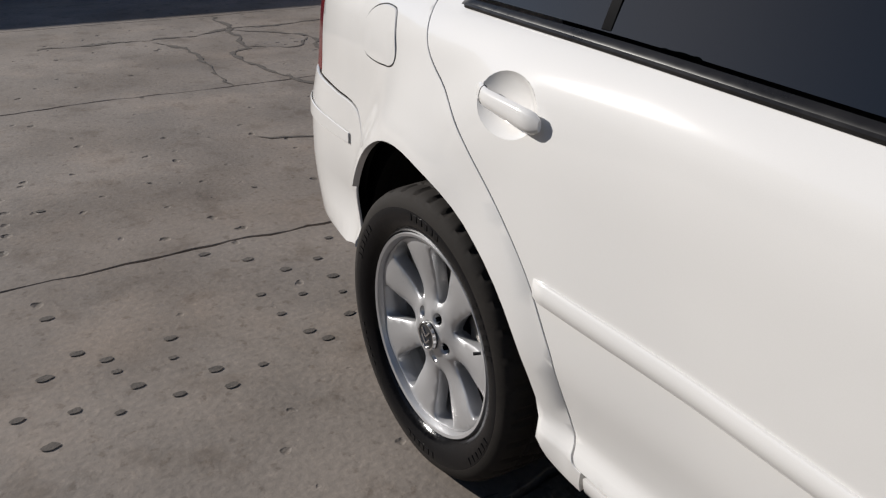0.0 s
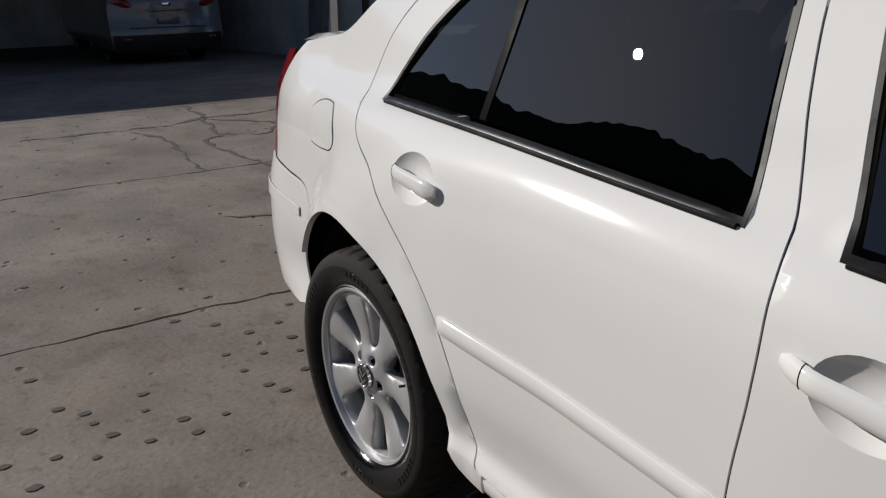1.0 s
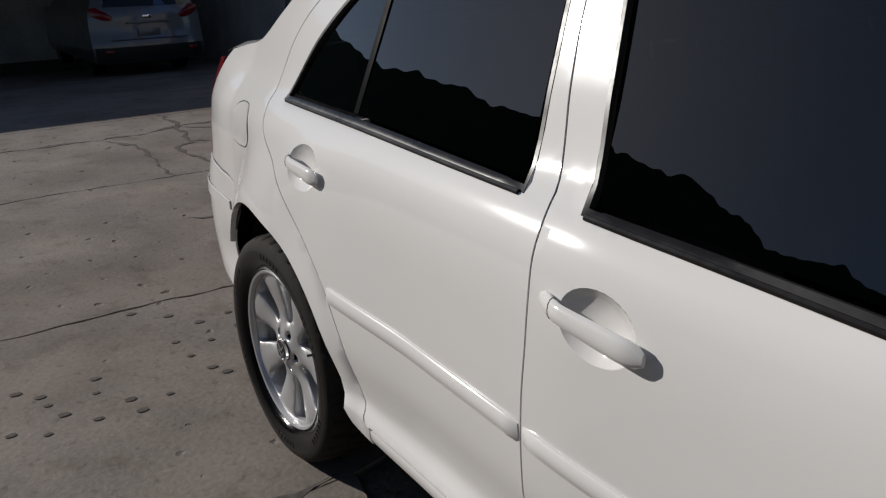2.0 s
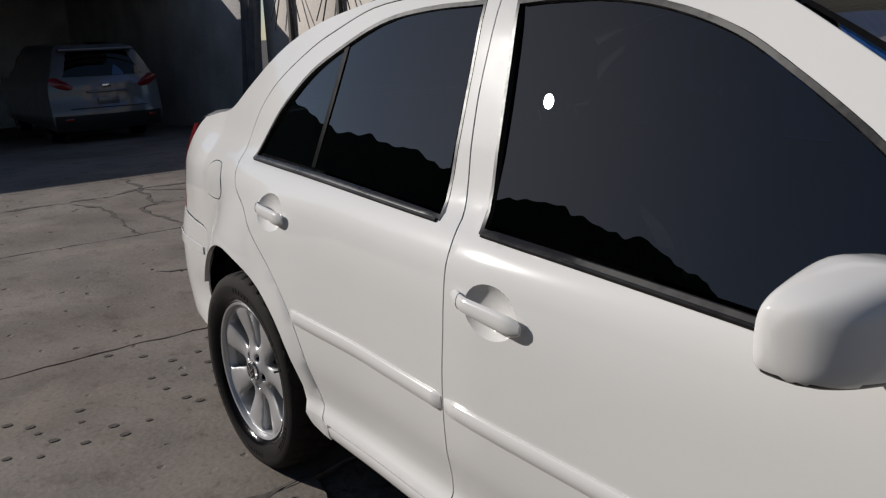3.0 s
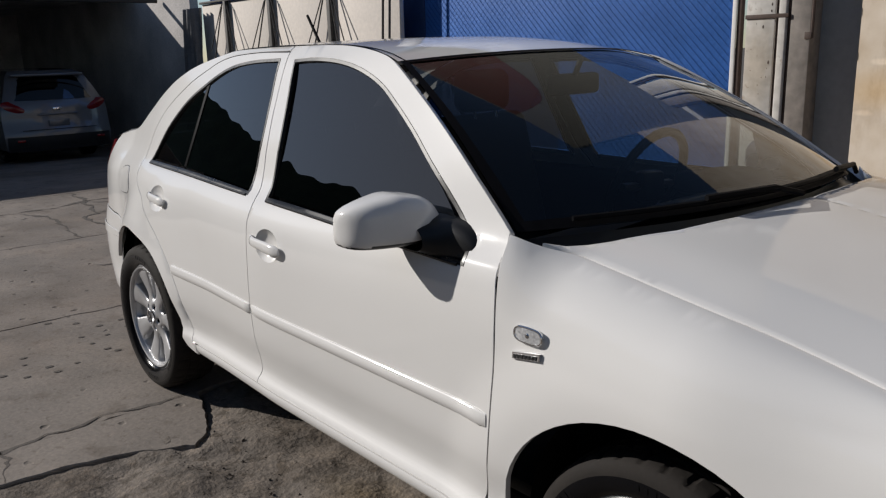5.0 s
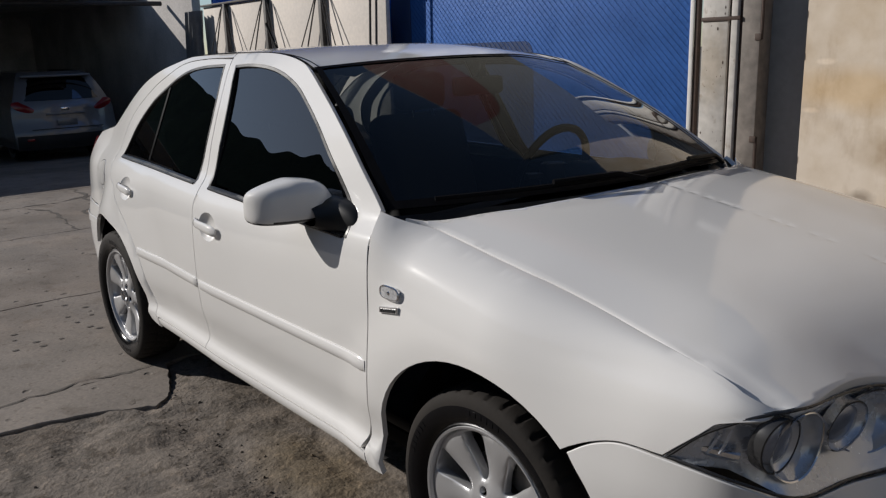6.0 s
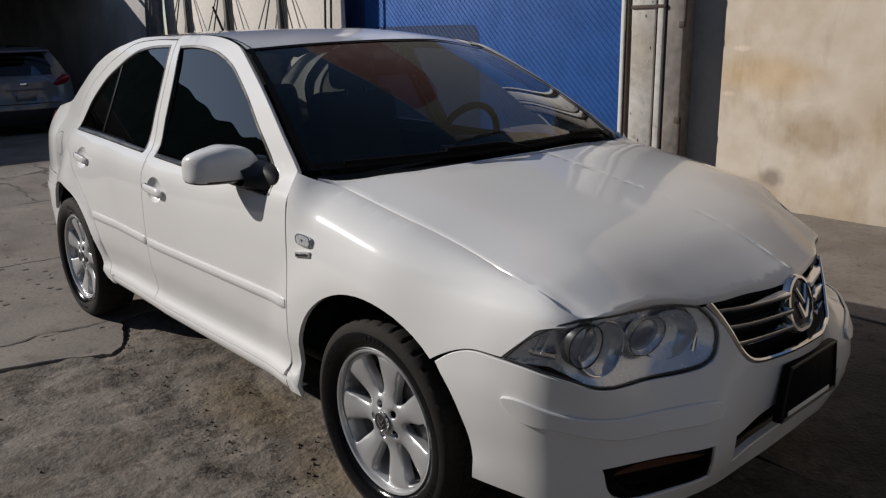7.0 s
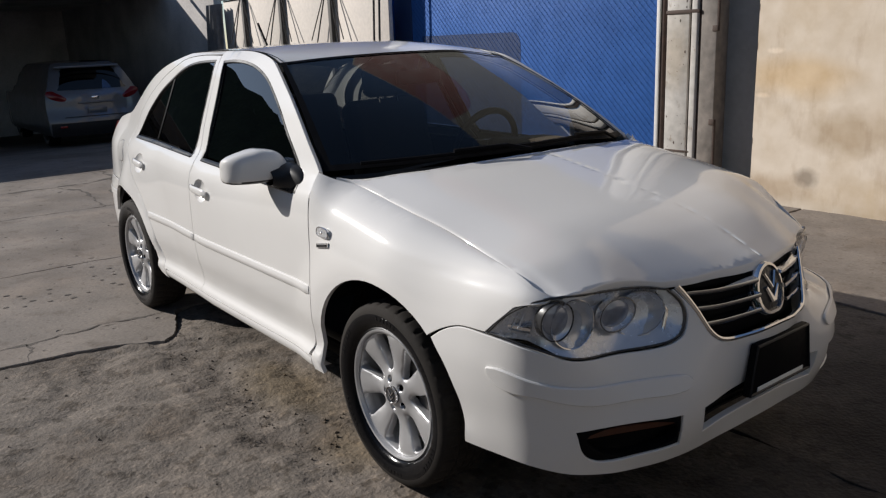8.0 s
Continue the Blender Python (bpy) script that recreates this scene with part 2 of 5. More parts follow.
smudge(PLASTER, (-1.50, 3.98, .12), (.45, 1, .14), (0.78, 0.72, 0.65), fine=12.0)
smudge(PLASTER, (-1.52, 3.98, 1.21), (.09, 1, .03), (1.25, 1.25, 1.25), fine=18.0)
smudge(PLASTER, (-1.62, 3.98, .86), (.08, 1, .025), (1.25, 1.25, 1.25), fine=18.0)
smudge(WHITE_STEEL, (-.05, .0, 1.20), (.2, 1, .4), (0.80, 0.74, 0.66), fine=14.0)
weather(WHITE_STEEL, 9.0, (0.55, 0.46, 0.38), 0.60, 0.68, stretch=(1, 1, .5))
weather(EDGE_WHITE, 6.0, (0.6, 0.52, 0.45), 0.62, 0.70)


# ---- mesh helpers ----
def link_mesh(name, bm, material, parent=None, label="", smooth_angle=40):
    me = bpy.data.meshes.new(name)
    bmesh.ops.recalc_face_normals(bm, faces=bm.faces)
    for fc in bm.faces:
        fc.smooth = True
    bm.to_mesh(me)
    bm.free()
    me.set_sharp_from_angle(angle=radians(smooth_angle))
    me.materials.append(material)
    ob = new(name, me)
    if parent:
        ob.parent = parent
    if label:
        ob["label"] = label
    return ob


def part(name, bm, material, parent, label="", smooth_angle=40):
    return link_mesh(name, bm, material, parent, label, smooth_angle)


def thing(name, label, category, group="", place=(0, 0, 0), turn=0):
    e = new(name)
    e.empty_display_size = 0.1
    e.matrix_world = pose(*place, 0, 0, turn)
    return tagged(e, label, category, group)


def box(sx, sy, sz, centre=(0, 0, 0), bevel=0.0, segments=2, bm=None, m=None):
    bm = bm or bmesh.new()
    r = bmesh.ops.create_cube(bm, size=1.0, matrix=(m or Matrix()) @ Matrix.Translation(centre) @ Matrix.Diagonal((sx, sy, sz, 1)))
    if bevel:
        edges = list({e for v in r["verts"] for e in v.link_edges})
        bmesh.ops.bevel(bm, geom=edges, offset=bevel, segments=segments, affect="EDGES", profile=0.5)
    return bm


def tube(points, radius, sides=8, bm=None, closed=False):
    """A round bar along points."""
    bm = bm or bmesh.new()
    pts = [Vector(p) for p in points]
    rings = []
    for i, p in enumerate(pts):
        a, b = pts[(i - 1) % len(pts) if closed else max(i - 1, 0)], pts[(i + 1) % len(pts) if closed else min(i + 1, len(pts) - 1)]
        d = (b - a).normalized()
        u = d.orthogonal().normalized() if i == 0 else (u - d * u.dot(d)).normalized()
        w = d.cross(u)
        rr = radius[i] if isinstance(radius, (list, tuple)) else radius
        rings.append([bm.verts.new(p + rr * (math.cos(k * 2 * math.pi / sides) * u + math.sin(k * 2 * math.pi / sides) * w)) for k in range(sides)])
    n = len(rings)
    for i in range(n if closed else n - 1):
        for k in range(sides):
            bm.faces.new((rings[i][k], rings[i][(k + 1) % sides], rings[(i + 1) % n][(k + 1) % sides], rings[(i + 1) % n][k]))
    if not closed:
        bm.faces.new(rings[0][::-1])
        bm.faces.new(rings[-1])
    return bm


def lathe(profile, axis_place, segments=48, bm=None, outward=-1):
    """Turn rows of (radius, out) round an axis along y. out counts towards the side the thing faces."""
    bm = bm or bmesh.new()
    cx, cy, cz = axis_place
    rings = []
    for r, o in profile:
        if r < 1e-6:
            rings.append([bm.verts.new((cx, cy + outward * o, cz))])
        else:
            rings.append([bm.verts.new((cx + r * math.cos(a), cy + outward * o, cz + r * math.sin(a))) for a in (2 * math.pi * k / segments for k in range(segments))])
    for a, b in zip(rings, rings[1:]):
        for k in range(segments):
            q = [a[k % len(a)], a[(k + 1) % len(a)], b[(k + 1) % len(b)], b[k % len(b)]]
            q = list(dict.fromkeys(q))
            if len(q) > 2:
                bm.faces.new(q)
    return bm


def grid_mesh(fn, us, vs, bm=None):
    """A sheet fn(u, v) over two lists."""
    bm = bm or bmesh.new()
    vv = [[bm.verts.new(fn(u, v)) for v in vs] for u in us]
    for i in range(len(us) - 1):
        for j in range(len(vs) - 1):
            bm.faces.new((vv[i][j], vv[i + 1][j], vv[i + 1][j + 1], vv[i][j + 1]))
    return bm


def steps(a, b, n):
    return [a + (b - a) * i / n for i in range(n + 1)]


def curve2(points, n=8, closed=True):
    """A smooth line through points of the plane. A point with a third value is a sharp corner."""
    out, c = [], len(points)
    for i in range(c if closed else c - 1):
        p1, p2 = points[i], points[(i + 1) % c]
        p0 = points[(i - 1) % c] if (closed or i > 0) and len(p1) == 2 else None
        p3 = points[(i + 2) % c] if (closed or i + 2 < c) and len(p2) == 2 else None
        a, b = np.array(p1[:2], float), np.array(p2[:2], float)
        ta = (b - np.array(p0[:2])) / 2 if p0 is not None else b - a
        tb = (np.array(p3[:2]) - a) / 2 if p3 is not None else b - a
        far = np.linalg.norm(b - a)
        for tv in (ta, tb):
            ln = np.linalg.norm(tv)
            if ln > 1e-9:
                tv *= far / ln
        m = n if (p0 is not None or p3 is not None) else max(1, int(far / 0.05))
        for k in range(m):
            t = k / m
            out.append(tuple(a * (1 + 2 * t) * (1 - t) ** 2 + ta * t * (1 - t) ** 2 + b * t * t * (3 - 2 * t) + tb * t * t * (t - 1)))
    if not closed:
        out.append(tuple(points[-1][:2]))
    return out


def area2(poly):
    return 0.5 * sum(a[0] * b[1] - b[0] * a[1] for a, b in zip(poly, poly[1:] + poly[:1]))


def shrink(poly, d):
    """The outline moved inwards by d."""
    sign = 1 if area2(poly) > 0 else -1
    out = []
    for i, p in enumerate(poly):
        a, b = poly[i - 1], poly[(i + 1) % len(poly)]
        e1, e2 = Vector((p[0] - a[0], p[1] - a[1])), Vector((b[0] - p[0], b[1] - p[1]))
        if e1.length < 1e-9 or e2.length < 1e-9:
            out.append(p)
            continue
        n1, n2 = Vector((-e1.y, e1.x)).normalized() * sign, Vector((-e2.y, e2.x)).normalized() * sign
        h = n1 + n2
        h = h / max(h.length_squared, 0.8) * 2
        out.append((p[0] + h.x * d, p[1] + h.y * d))
    return out


def inside(p, poly):
    x, y = p
    hit = False
    for (x1, y1), (x2, y2) in zip(poly, poly[1:] + poly[:1]):
        if (y1 > y) != (y2 > y) and x < (x2 - x1) * (y - y1) / (y2 - y1) + x1:
            hit = not hit
    return hit


def sheet(outline, fn, holes=(), step=0.05, lip=0.015, gap=0.0, edge=0.0020, bm=None, rows=(), down=False):
    """A pressed panel: the outline (and holes) of the plane, laid on the surface fn(u, v) -> (x, y, z), with its edges turned in by lip."""
    from mathutils.geometry import delaunay_2d_cdt
    def dense(lp, far=0.05):
        out = []
        for a, b in zip(lp, lp[1:] + lp[:1]):
            k = max(1, math.ceil(math.hypot(b[0] - a[0], b[1] - a[1]) / far))
            out += [(a[0] + (b[0] - a[0]) * q / k, a[1] + (b[1] - a[1]) * q / k) for q in range(k)]
        return out

    outline, holes = dense(list(outline), max(.05, step * .6)), [dense(list(h)) for h in holes]
    loops = [shrink(list(outline), gap + edge)] + [shrink(list(h), -(gap + edge)) for h in holes]
    verts, edges = [], []
    for lp in loops:
        s = len(verts)
        verts += [Vector(p) for p in lp]
        edges += [(s + i, s + (i + 1) % len(lp)) for i in range(len(lp))]
    arr = np.array([tuple(v) for v in verts])
    lo, hi = arr.min(0), arr.max(0)
    row = 0
    for v in np.arange(lo[1] + step / 2, hi[1], step * 0.87):
        row += 1
        if rows and (v < .401 or min(abs(v - r) for r in rows) < step * .4):
            continue
        for u in np.arange(lo[0] + (step / 2 if row % 2 else 0), hi[0], step):
            if inside((u, v), loops[0]) and not any(inside((u, v), h) for h in loops[1:]) and np.min((arr[:, 0] - u) ** 2 + (arr[:, 1] - v) ** 2) > (step * 0.45) ** 2:
                verts.append(Vector((float(u), float(v))))
    for v in rows:
        for u in np.arange(lo[0] + .004, hi[0], .02):
            if inside((u, v), loops[0]) and np.min((arr[:, 0] - u) ** 2 + (arr[:, 1] - v) ** 2) > .004 ** 2:
                verts.append(Vector((float(u), float(v))))
    pv, _, pf, *_ = delaunay_2d_cdt(verts, edges, [], 0, 1e-6)
    bm = bm or bmesh.new()
    made = {}

    def frame_at(u, v):
        e = 0.004
        a, b, c, d = (Vector(fn(*q)) for q in ((u - e, v), (u + e, v), (u, v - e), (u, v + e)))
        n = (b - a).cross(d - c)
        return n.normalized() if n.length > 1e-12 else Vector((0, -1, 0))

    keep = []
    for t in pf:
        c = sum((pv[i] for i in t), Vector((0, 0))) / len(t)
        if inside(c, loops[0]) and not any(inside(c, h) for h in loops[1:]):
            keep.append(t)
    for t in keep:
        for i in t:
            if i not in made:
                made[i] = bm.verts.new(fn(pv[i].x, pv[i].y))
    for t in keep:
        bm.faces.new([made[i] for i in t])
    if lip:
        count = {}
        for t in keep:
            for a, b in zip(t, t[1:] + t[:1]):
                count[frozenset((a, b))] = count.get(frozenset((a, b)), 0) + 1
        rim = [tuple(k) for k, c in count.items() if c == 1]
        nb = {}
        for a, b in rim:
            nb.setdefault(a, []).append(b)
            nb.setdefault(b, []).append(a)
        tri_of = {}
        for t in keep:
            for i in t:
                tri_of.setdefault(i, []).append(t)
        r1, r2 = {}, {}
        for i, near in nb.items():
            n = Vector((0, 0, 1)) if down else frame_at(pv[i].x, pv[i].y)
            away = Vector((0, 0))
            for t in tri_of[i]:
                away += pv[i] - sum((pv[j] for j in t), Vector((0, 0))) / 3
            away = away.normalized() if away.length > 1e-9 else away
            q = pv[i] + away * edge
            base = Vector(fn(q.x, q.y))
            r1[i] = bm.verts.new(base - n * edge)
            r2[i] = bm.verts.new(base - n * lip)
        for a, b in rim:
            bm.faces.new((made[a], made[b], r1[b], r1[a]))
            bm.faces.new((r1[a], r1[b], r2[b], r2[a]))
    return bm


def spline(rows):
    """A smooth monotone line through (x, y) rows."""
    x, y = np.array([a for a, b in rows], float), np.array([b for a, b in rows], float)
    h = np.diff(x)
    d = np.diff(y) / h
    m = np.zeros(len(x))
    m[0], m[-1] = d[0], d[-1]
    for i in range(1, len(x) - 1):
        if d[i - 1] * d[i] > 0:
            w1, w2 = 2 * h[i] + h[i - 1], h[i] + 2 * h[i - 1]
            m[i] = (w1 + w2) / (w1 / d[i - 1] + w2 / d[i])

    def at(v):
        v = min(max(v, x[0]), x[-1])
        i = min(int(np.searchsorted(x, v, side="right")) - 1, len(h) - 1)
        t = (v - x[i]) / h[i]
        return float(y[i] * (1 + 2 * t) * (1 - t) ** 2 + h[i] * m[i] * t * (1 - t) ** 2 + y[i + 1] * t * t * (3 - 2 * t) + h[i] * m[i + 1] * t * t * (t - 1))

    return at


def ease(a, b, v):
    t = min(max((v - a) / (b - a), 0), 1)
    return t * t * (3 - 2 * t)


# ---- the white saloon car: x forward, front axle at x = 0, right side at -y ----
SIDE = spline([(.16, .795), (.22, .812), (.27, .834), (.30, .846), (.33, .849), (.343, .845), (.357, .834), (.372, .828), (.40, .831), (.48, .851), (.56, .858), (.66, .862), (.76, .863), (.82, .861), (.88, .853), (.91, .843), (.93, .830), (.95, .811), (1.07, .758), (1.20, .702), (1.33, .643), (1.36, .622), (1.38, .595)])
LEDGE = (.336, .343, .350, .357, .366, .378, .392, .850, .866, .880, .893, .905, .916, .926)
REAR = spline([(-3.3, .185), (-3.0, .135), (-2.72, .095), (-2.5, .070), (-2.14, .043), (-1.8, .022), (-1.5, .008), (-1.3, .0), (9, .0)])
NOSE_IN = spline([(.16, .06), (.24, .04), (.32, .022), (.42, .008), (.5, 0), (.56, 0), (.60, .008), (.66, .02), (.72, .04), (.78, .07)])
TAIL_IN = spline([(.2, .03), (.3, .015), (.45, 0), (.56, .002), (.60, .008), (.67, .022), (.8, .034), (.92, .05), (.98, .075), (1.03, .12)])


def arc_table(points, n=24):
    p = [np.array(q, float) for q in points]
    p = [2 * p[0] - p[1]] + p + [2 * p[-1] - p[-2]]
    out = []
    for i in range(1, len(p) - 2):
        a, b, c, d = p[i - 1:i + 3]
        out += [0.5 * (2 * b + (c - a) * t + (2 * a - 5 * b + 4 * c - d) * t * t + (3 * b - a - 3 * c + d) * t ** 3) for t in (k / n for k in range(n))]
    out = np.array(out + [p[-2]])
    return out, np.r_[0, np.cumsum(np.hypot(*np.diff(out, axis=0).T))]


NOSE, NOSE_S = arc_table([(0, .858), (.15, .857), (.30, .850), (.40, .839), (.49, .821), (.595, .786), (.685, .712), (.737, .600), (.769, .470), (.787, .38), (.803, .29), (.814, .19), (.822, .09), (.824, 0)])
GAUGE = np.linspace(0, 1.5, 600)
NOSE_S = np.interp(NOSE_S, [u + .042 * ease(.38, .85, u) for u in GAUGE], GAUGE)  # the corner's fuller turn lies between its marks
TAIL, TAIL_S = arc_table([(-3.0, .7365), (-3.15, .723), (-3.30, .702), (-3.42, .660), (-3.50, .585), (-3.54, .45), (-3.56, .25), (-3.565, 0)])
S_END, S_TAIL = float(NOSE_S[-1]) + .0028, -3.0 - float(TAIL_S[-1]) - .0028


def along(table, arcs, s, turn):
    e = 0.004
    s = min(s, arcs[-1])
    t = min(s, arcs[-1] - e)
    x, y = np.interp(s, arcs, table[:, 0]), np.interp(s, arcs, table[:, 1])
    dx = np.interp(t + e, arcs, table[:, 0]) - np.interp(t - e, arcs, table[:, 0])
    dy = np.interp(t + e, arcs, table[:, 1]) - np.interp(t - e, arcs, table[:, 1])
    ln = math.hypot(dx, dy) or 1
    return float(x), float(y), -dy / ln * turn, dx / ln * turn


def flare(x, z):
    up = ease(.95, 1.45, math.atan2(z - .30, x + 2.50)) if z > .3 else 0
    return (0.022 + .014 * up) * ease(.80 - .24 * up, .40, math.hypot(x + 2.513, z - .30)) * (.35 + .65 * ease(.28, .44, z)) + 0.014 * ease(.56, .40, math.hypot(x, z - .30))


def skin(s, z, deep=0.0):
    """The right half of the lower body and its window plane; s runs from the tail round the side to the nose."""
    if s < -3.0:
        x, y, nx, ny = along(TAIL, TAIL_S, -3.0 - s, -1)
        w = ease(-3.05, -3.4, s)
        ins = (1 - w) * (.858 - SIDE(z) - .012 * (1 - ease(.3, .75, z)) + .012 * ease(.3, .75, z) - flare(x, z)) + w * TAIL_IN(z) + deep
        return (x - nx * ins, -(y - ny * ins), z)
    if s <= 0:
        return (s, -(SIDE(z) - REAR(s) * (.75 + .25 * ease(.3, .75, z)) + flare(s, z) - deep), z)
    x, y, nx, ny = along(NOSE, NOSE_S, s, 1)
    w = ease(.05, .55, s)
    ins = (1 - w) * (.858 - SIDE(z) - flare(x, z)) + w * NOSE_IN(z) + deep
    return (x - nx * ins, -(y - ny * ins), z)


WING_TOP = spline([(-.45, .994), (-.36, .984), (-.28, .957), (-.11, .925), (.156, .877), (.384, .830), (.505, .798), (.56, .779), (.60, .766), (.70, .735), (.76, .715)])
WING_A = spline([(.72, 0), (.78, .001), (.82, .003), (.86, .009), (.90, .023), (.92, .036), (.95, .062)])
WING_B = spline([(.72, 0), (.78, .003), (.84, .017), (.88, .037), (.91, .063), (.935, .098), (.95, .138)])


def wing(s, v):
    """The front wing, whose top rolls over to the bonnet; v is the height as it is at the door."""
    x = s if s <= 0 else float(np.interp(s, NOSE_S, NOSE[:, 0]))
    z = v if v <= .72 else .72 + (v - .72) * (WING_TOP(x) - .72) / .23
    t = ease(-.36, -.22, s)
    roll = (WING_A(v) * (1 - t) + WING_B(v) * t) * (1 - .80 * ease(.1, .62, s))
    if s <= 0:
        return (s, -(SIDE(min(v, .72)) + flare(s, v) - roll), z)
    x, y, nx, ny = along(NOSE, NOSE_S, s, 1)
    w = ease(.05, .55, s)
    ins = (1 - w) * (.858 - SIDE(min(v, .72)) - flare(x, v)) + w * NOSE_IN(z) + roll
    return (x - nx * ins, -(y - ny * ins), z)


BONNET_MID = spline([(-.2, .994), (-.1, .988), (.1, .978), (.3, .948), (.45, .906), (.58, .852), (.68, .796), (.76, .744)])


LID = [wing(.652, .95)] + [skin(s, z) for s, z in ((.708, .766), (.81, .768), (.918, .757), (.972, .742))] + [(.733, -.300, .740), (.746, -.150, .743), (.750, 0, .745)]
NOSE_X = spline([(-p[1], p[0]) for p in LID[::-1]])
NOSE_Z = spline([(-p[1], p[2]) for p in LID[::-1]])


WING_EDGE = [wing(s, .95) for s in steps(-.42, .68, 60)]


def wing_half(x):
    return float(np.interp(x, [p[0] for p in WING_EDGE], [-p[1] for p in WING_EDGE])) - .004


def bonnet_base(x, y):
    a = min(abs(y) / wing_half(x), 1)
    e, c = float(np.interp(x, [p[0] for p in WING_EDGE], [p[2] for p in WING_EDGE])), BONNET_MID(x)
    ridge = .50 - .12 * ease(-.2, .7, x)
    return e + (c - e) * (1 - a ** 1.9) + .014 * ease(ridge + .05, ridge - .04, abs(y)) * ease(.74, .25, x) - .002


def bonnet_z(x, y):
    """The crowned lid, rolled over evenly to its front edge."""
    y = abs(y)
    xe, span = NOSE_X(y), .34
    t = min(max((x - xe + span) / span, 0), 1.05)
    return bonnet_base(x, y) - (bonnet_base(xe, y) - NOSE_Z(y)) * t ** 2.4


def screen_at(u, v):
    """Windscreen: u across from -1 to 1, v from foot to top."""
    foot = Vector((-.13 - .235 * u * u, .772 * u, .988 - .012 * u * u))
    top = Vector((-.895 - .045 * u * u, .618 * u, 1.340 - .020 * u * u))
    p = foot.lerp(top, v)
    bow = math.sin(math.pi * min(max(v, 0), 1)) * .018
    return (p.x + bow * .5, p.y, p.z + bow)


ROOF_MID = spline([(-2.55, 1.235), (-2.3, 1.318), (-2.0, 1.368), (-1.7, 1.390), (-1.4, 1.392), (-1.1, 1.370), (-.9, 1.337)])
ROOF_EDGE = spline([(-2.55, 1.205), (-2.3, 1.302), (-2.018, 1.357), (-1.83, 1.369), (-1.54, 1.375), (-1.26, 1.373), (-1.1, 1.362), (-.983, 1.341), (-.9, 1.312)])
ROOF_HALF = spline([(-2.55, .53), (-2.3, .562), (-2.0, .585), (-1.5, .597), (-1.1, .603), (-.93, .603)])


def roof_at(x, u):
    e, c = ROOF_EDGE(x), ROOF_MID(x)
    bend = -.045 * u * u * ease(-1.3, -.9, x)
    return (x + bend, ROOF_HALF(x) * u, e + (c - e) * (1 - abs(u) ** 2.4))


def mirrored(bm):
    b2 = bm.copy()
    for v in b2.verts:
        v.co.y = -v.co.y
    bmesh.ops.reverse_faces(b2, faces=b2.faces)
    return b2


def joined(bm):
    """Both halves in one mesh, welded along the middle."""
    bmesh.ops.duplicate(bm, geom=bm.verts[:] + bm.edges[:] + bm.faces[:])
    half = len(bm.verts) // 2
    bm.verts.ensure_lookup_table()
    for v in bm.verts[half:]:
        v.co.y = -v.co.y
    bmesh.ops.remove_doubles(bm, verts=bm.verts, dist=0.0025)
    bmesh.ops.delete(bm, geom=[q for q in bm.faces if all(abs(v.co.y) < .0035 for v in q.verts)], context="FACES_ONLY")
    return bm


def pair(name, bm, material, parent, label="", angle=40):
    left = mirrored(bm)
    a = part(name, bm, material, parent, label, angle)
    b = part(name, left, material, parent, label, angle)
    return a, b


def ellipse(cx, cz, rx, rz, a0, a1, n):
    return [(cx + rx * math.cos(radians(a)), cz + rz * math.sin(radians(a))) for a in steps(a0, a1, n)]


def side_strip(x0, x1, rows, n):
    """A moulding along the side from rows of (height, how far it stands proud), with closed ends."""
    bm = bmesh.new()
    vv = []
    for k, x in enumerate(steps(x0, x1, n)):
        e = .25 if k in (0, n) else 1
        mid = sum(r[0] for r in rows) / len(rows)
        vv.append([bm.verts.new(skin(x, mid + (z - mid) * (.86 if k in (0, n) else 1), -(d * e if d > 0 else d))) for z, d in rows])
    for a, b in zip(vv, vv[1:]):
        for q in range(len(rows) - 1):
            bm.faces.new((a[q], b[q], b[q + 1], a[q + 1]))
    bm.faces.new(vv[0])
    bm.faces.new(vv[-1][::-1])
    return bm


car = thing("saloon_car", "clean white four-door saloon car with silver alloy wheels and tinted windows", "car")
shell = part("inner_shell", joined(sheet(
    [(-3.30, .62), (-3.30, .40), (-2.95, .40)] + ellipse(-2.54, .30, .47, .375, 165, 0, 20) + [(-2.07, .26), (-.37, .26)] + ellipse(.03, .30, .40, .42, 180, 60, 14) + [(.22, .72), (-.30, .88), (-2.4, .88), (-2.9, .85)],
    lambda s, z: skin(s, z, .028), step=.09, lip=0)), INNER, car, "dark inner body behind the panel joints")
bm = box(3.0, 1.30, .06, (-1.25, 0, .24), .02)
box(.9, 1.0, .30, (.20, 0, .45), .05, bm=bm)
box(.8, 1.0, .30, (-2.95, 0, .45), .05, bm=bm)
part("underbody", bm, INNER, car)
for wx, wr in ((-2.545, .426), (.03, .388)):
    bm = grid_mesh(lambda a, y: (wx + wr * math.cos(a), y, .30 + (.367 if wx < -1 else .40) * math.sin(a)), steps(radians(2), radians(178), 32), [-.728 if wx < -1 else -.745, -.68, -.52, -.45])
    if wx < -1:
        grid_mesh(lambda a, k: (wx + (.42 + .20 * k) * math.cos(a), -.695, .30 + (.362 + .17 * k) * math.sin(a)), steps(radians(60), radians(178), 24), [0, .5, 1], bm)
    pair("wheel_well", bm, INNER, car)

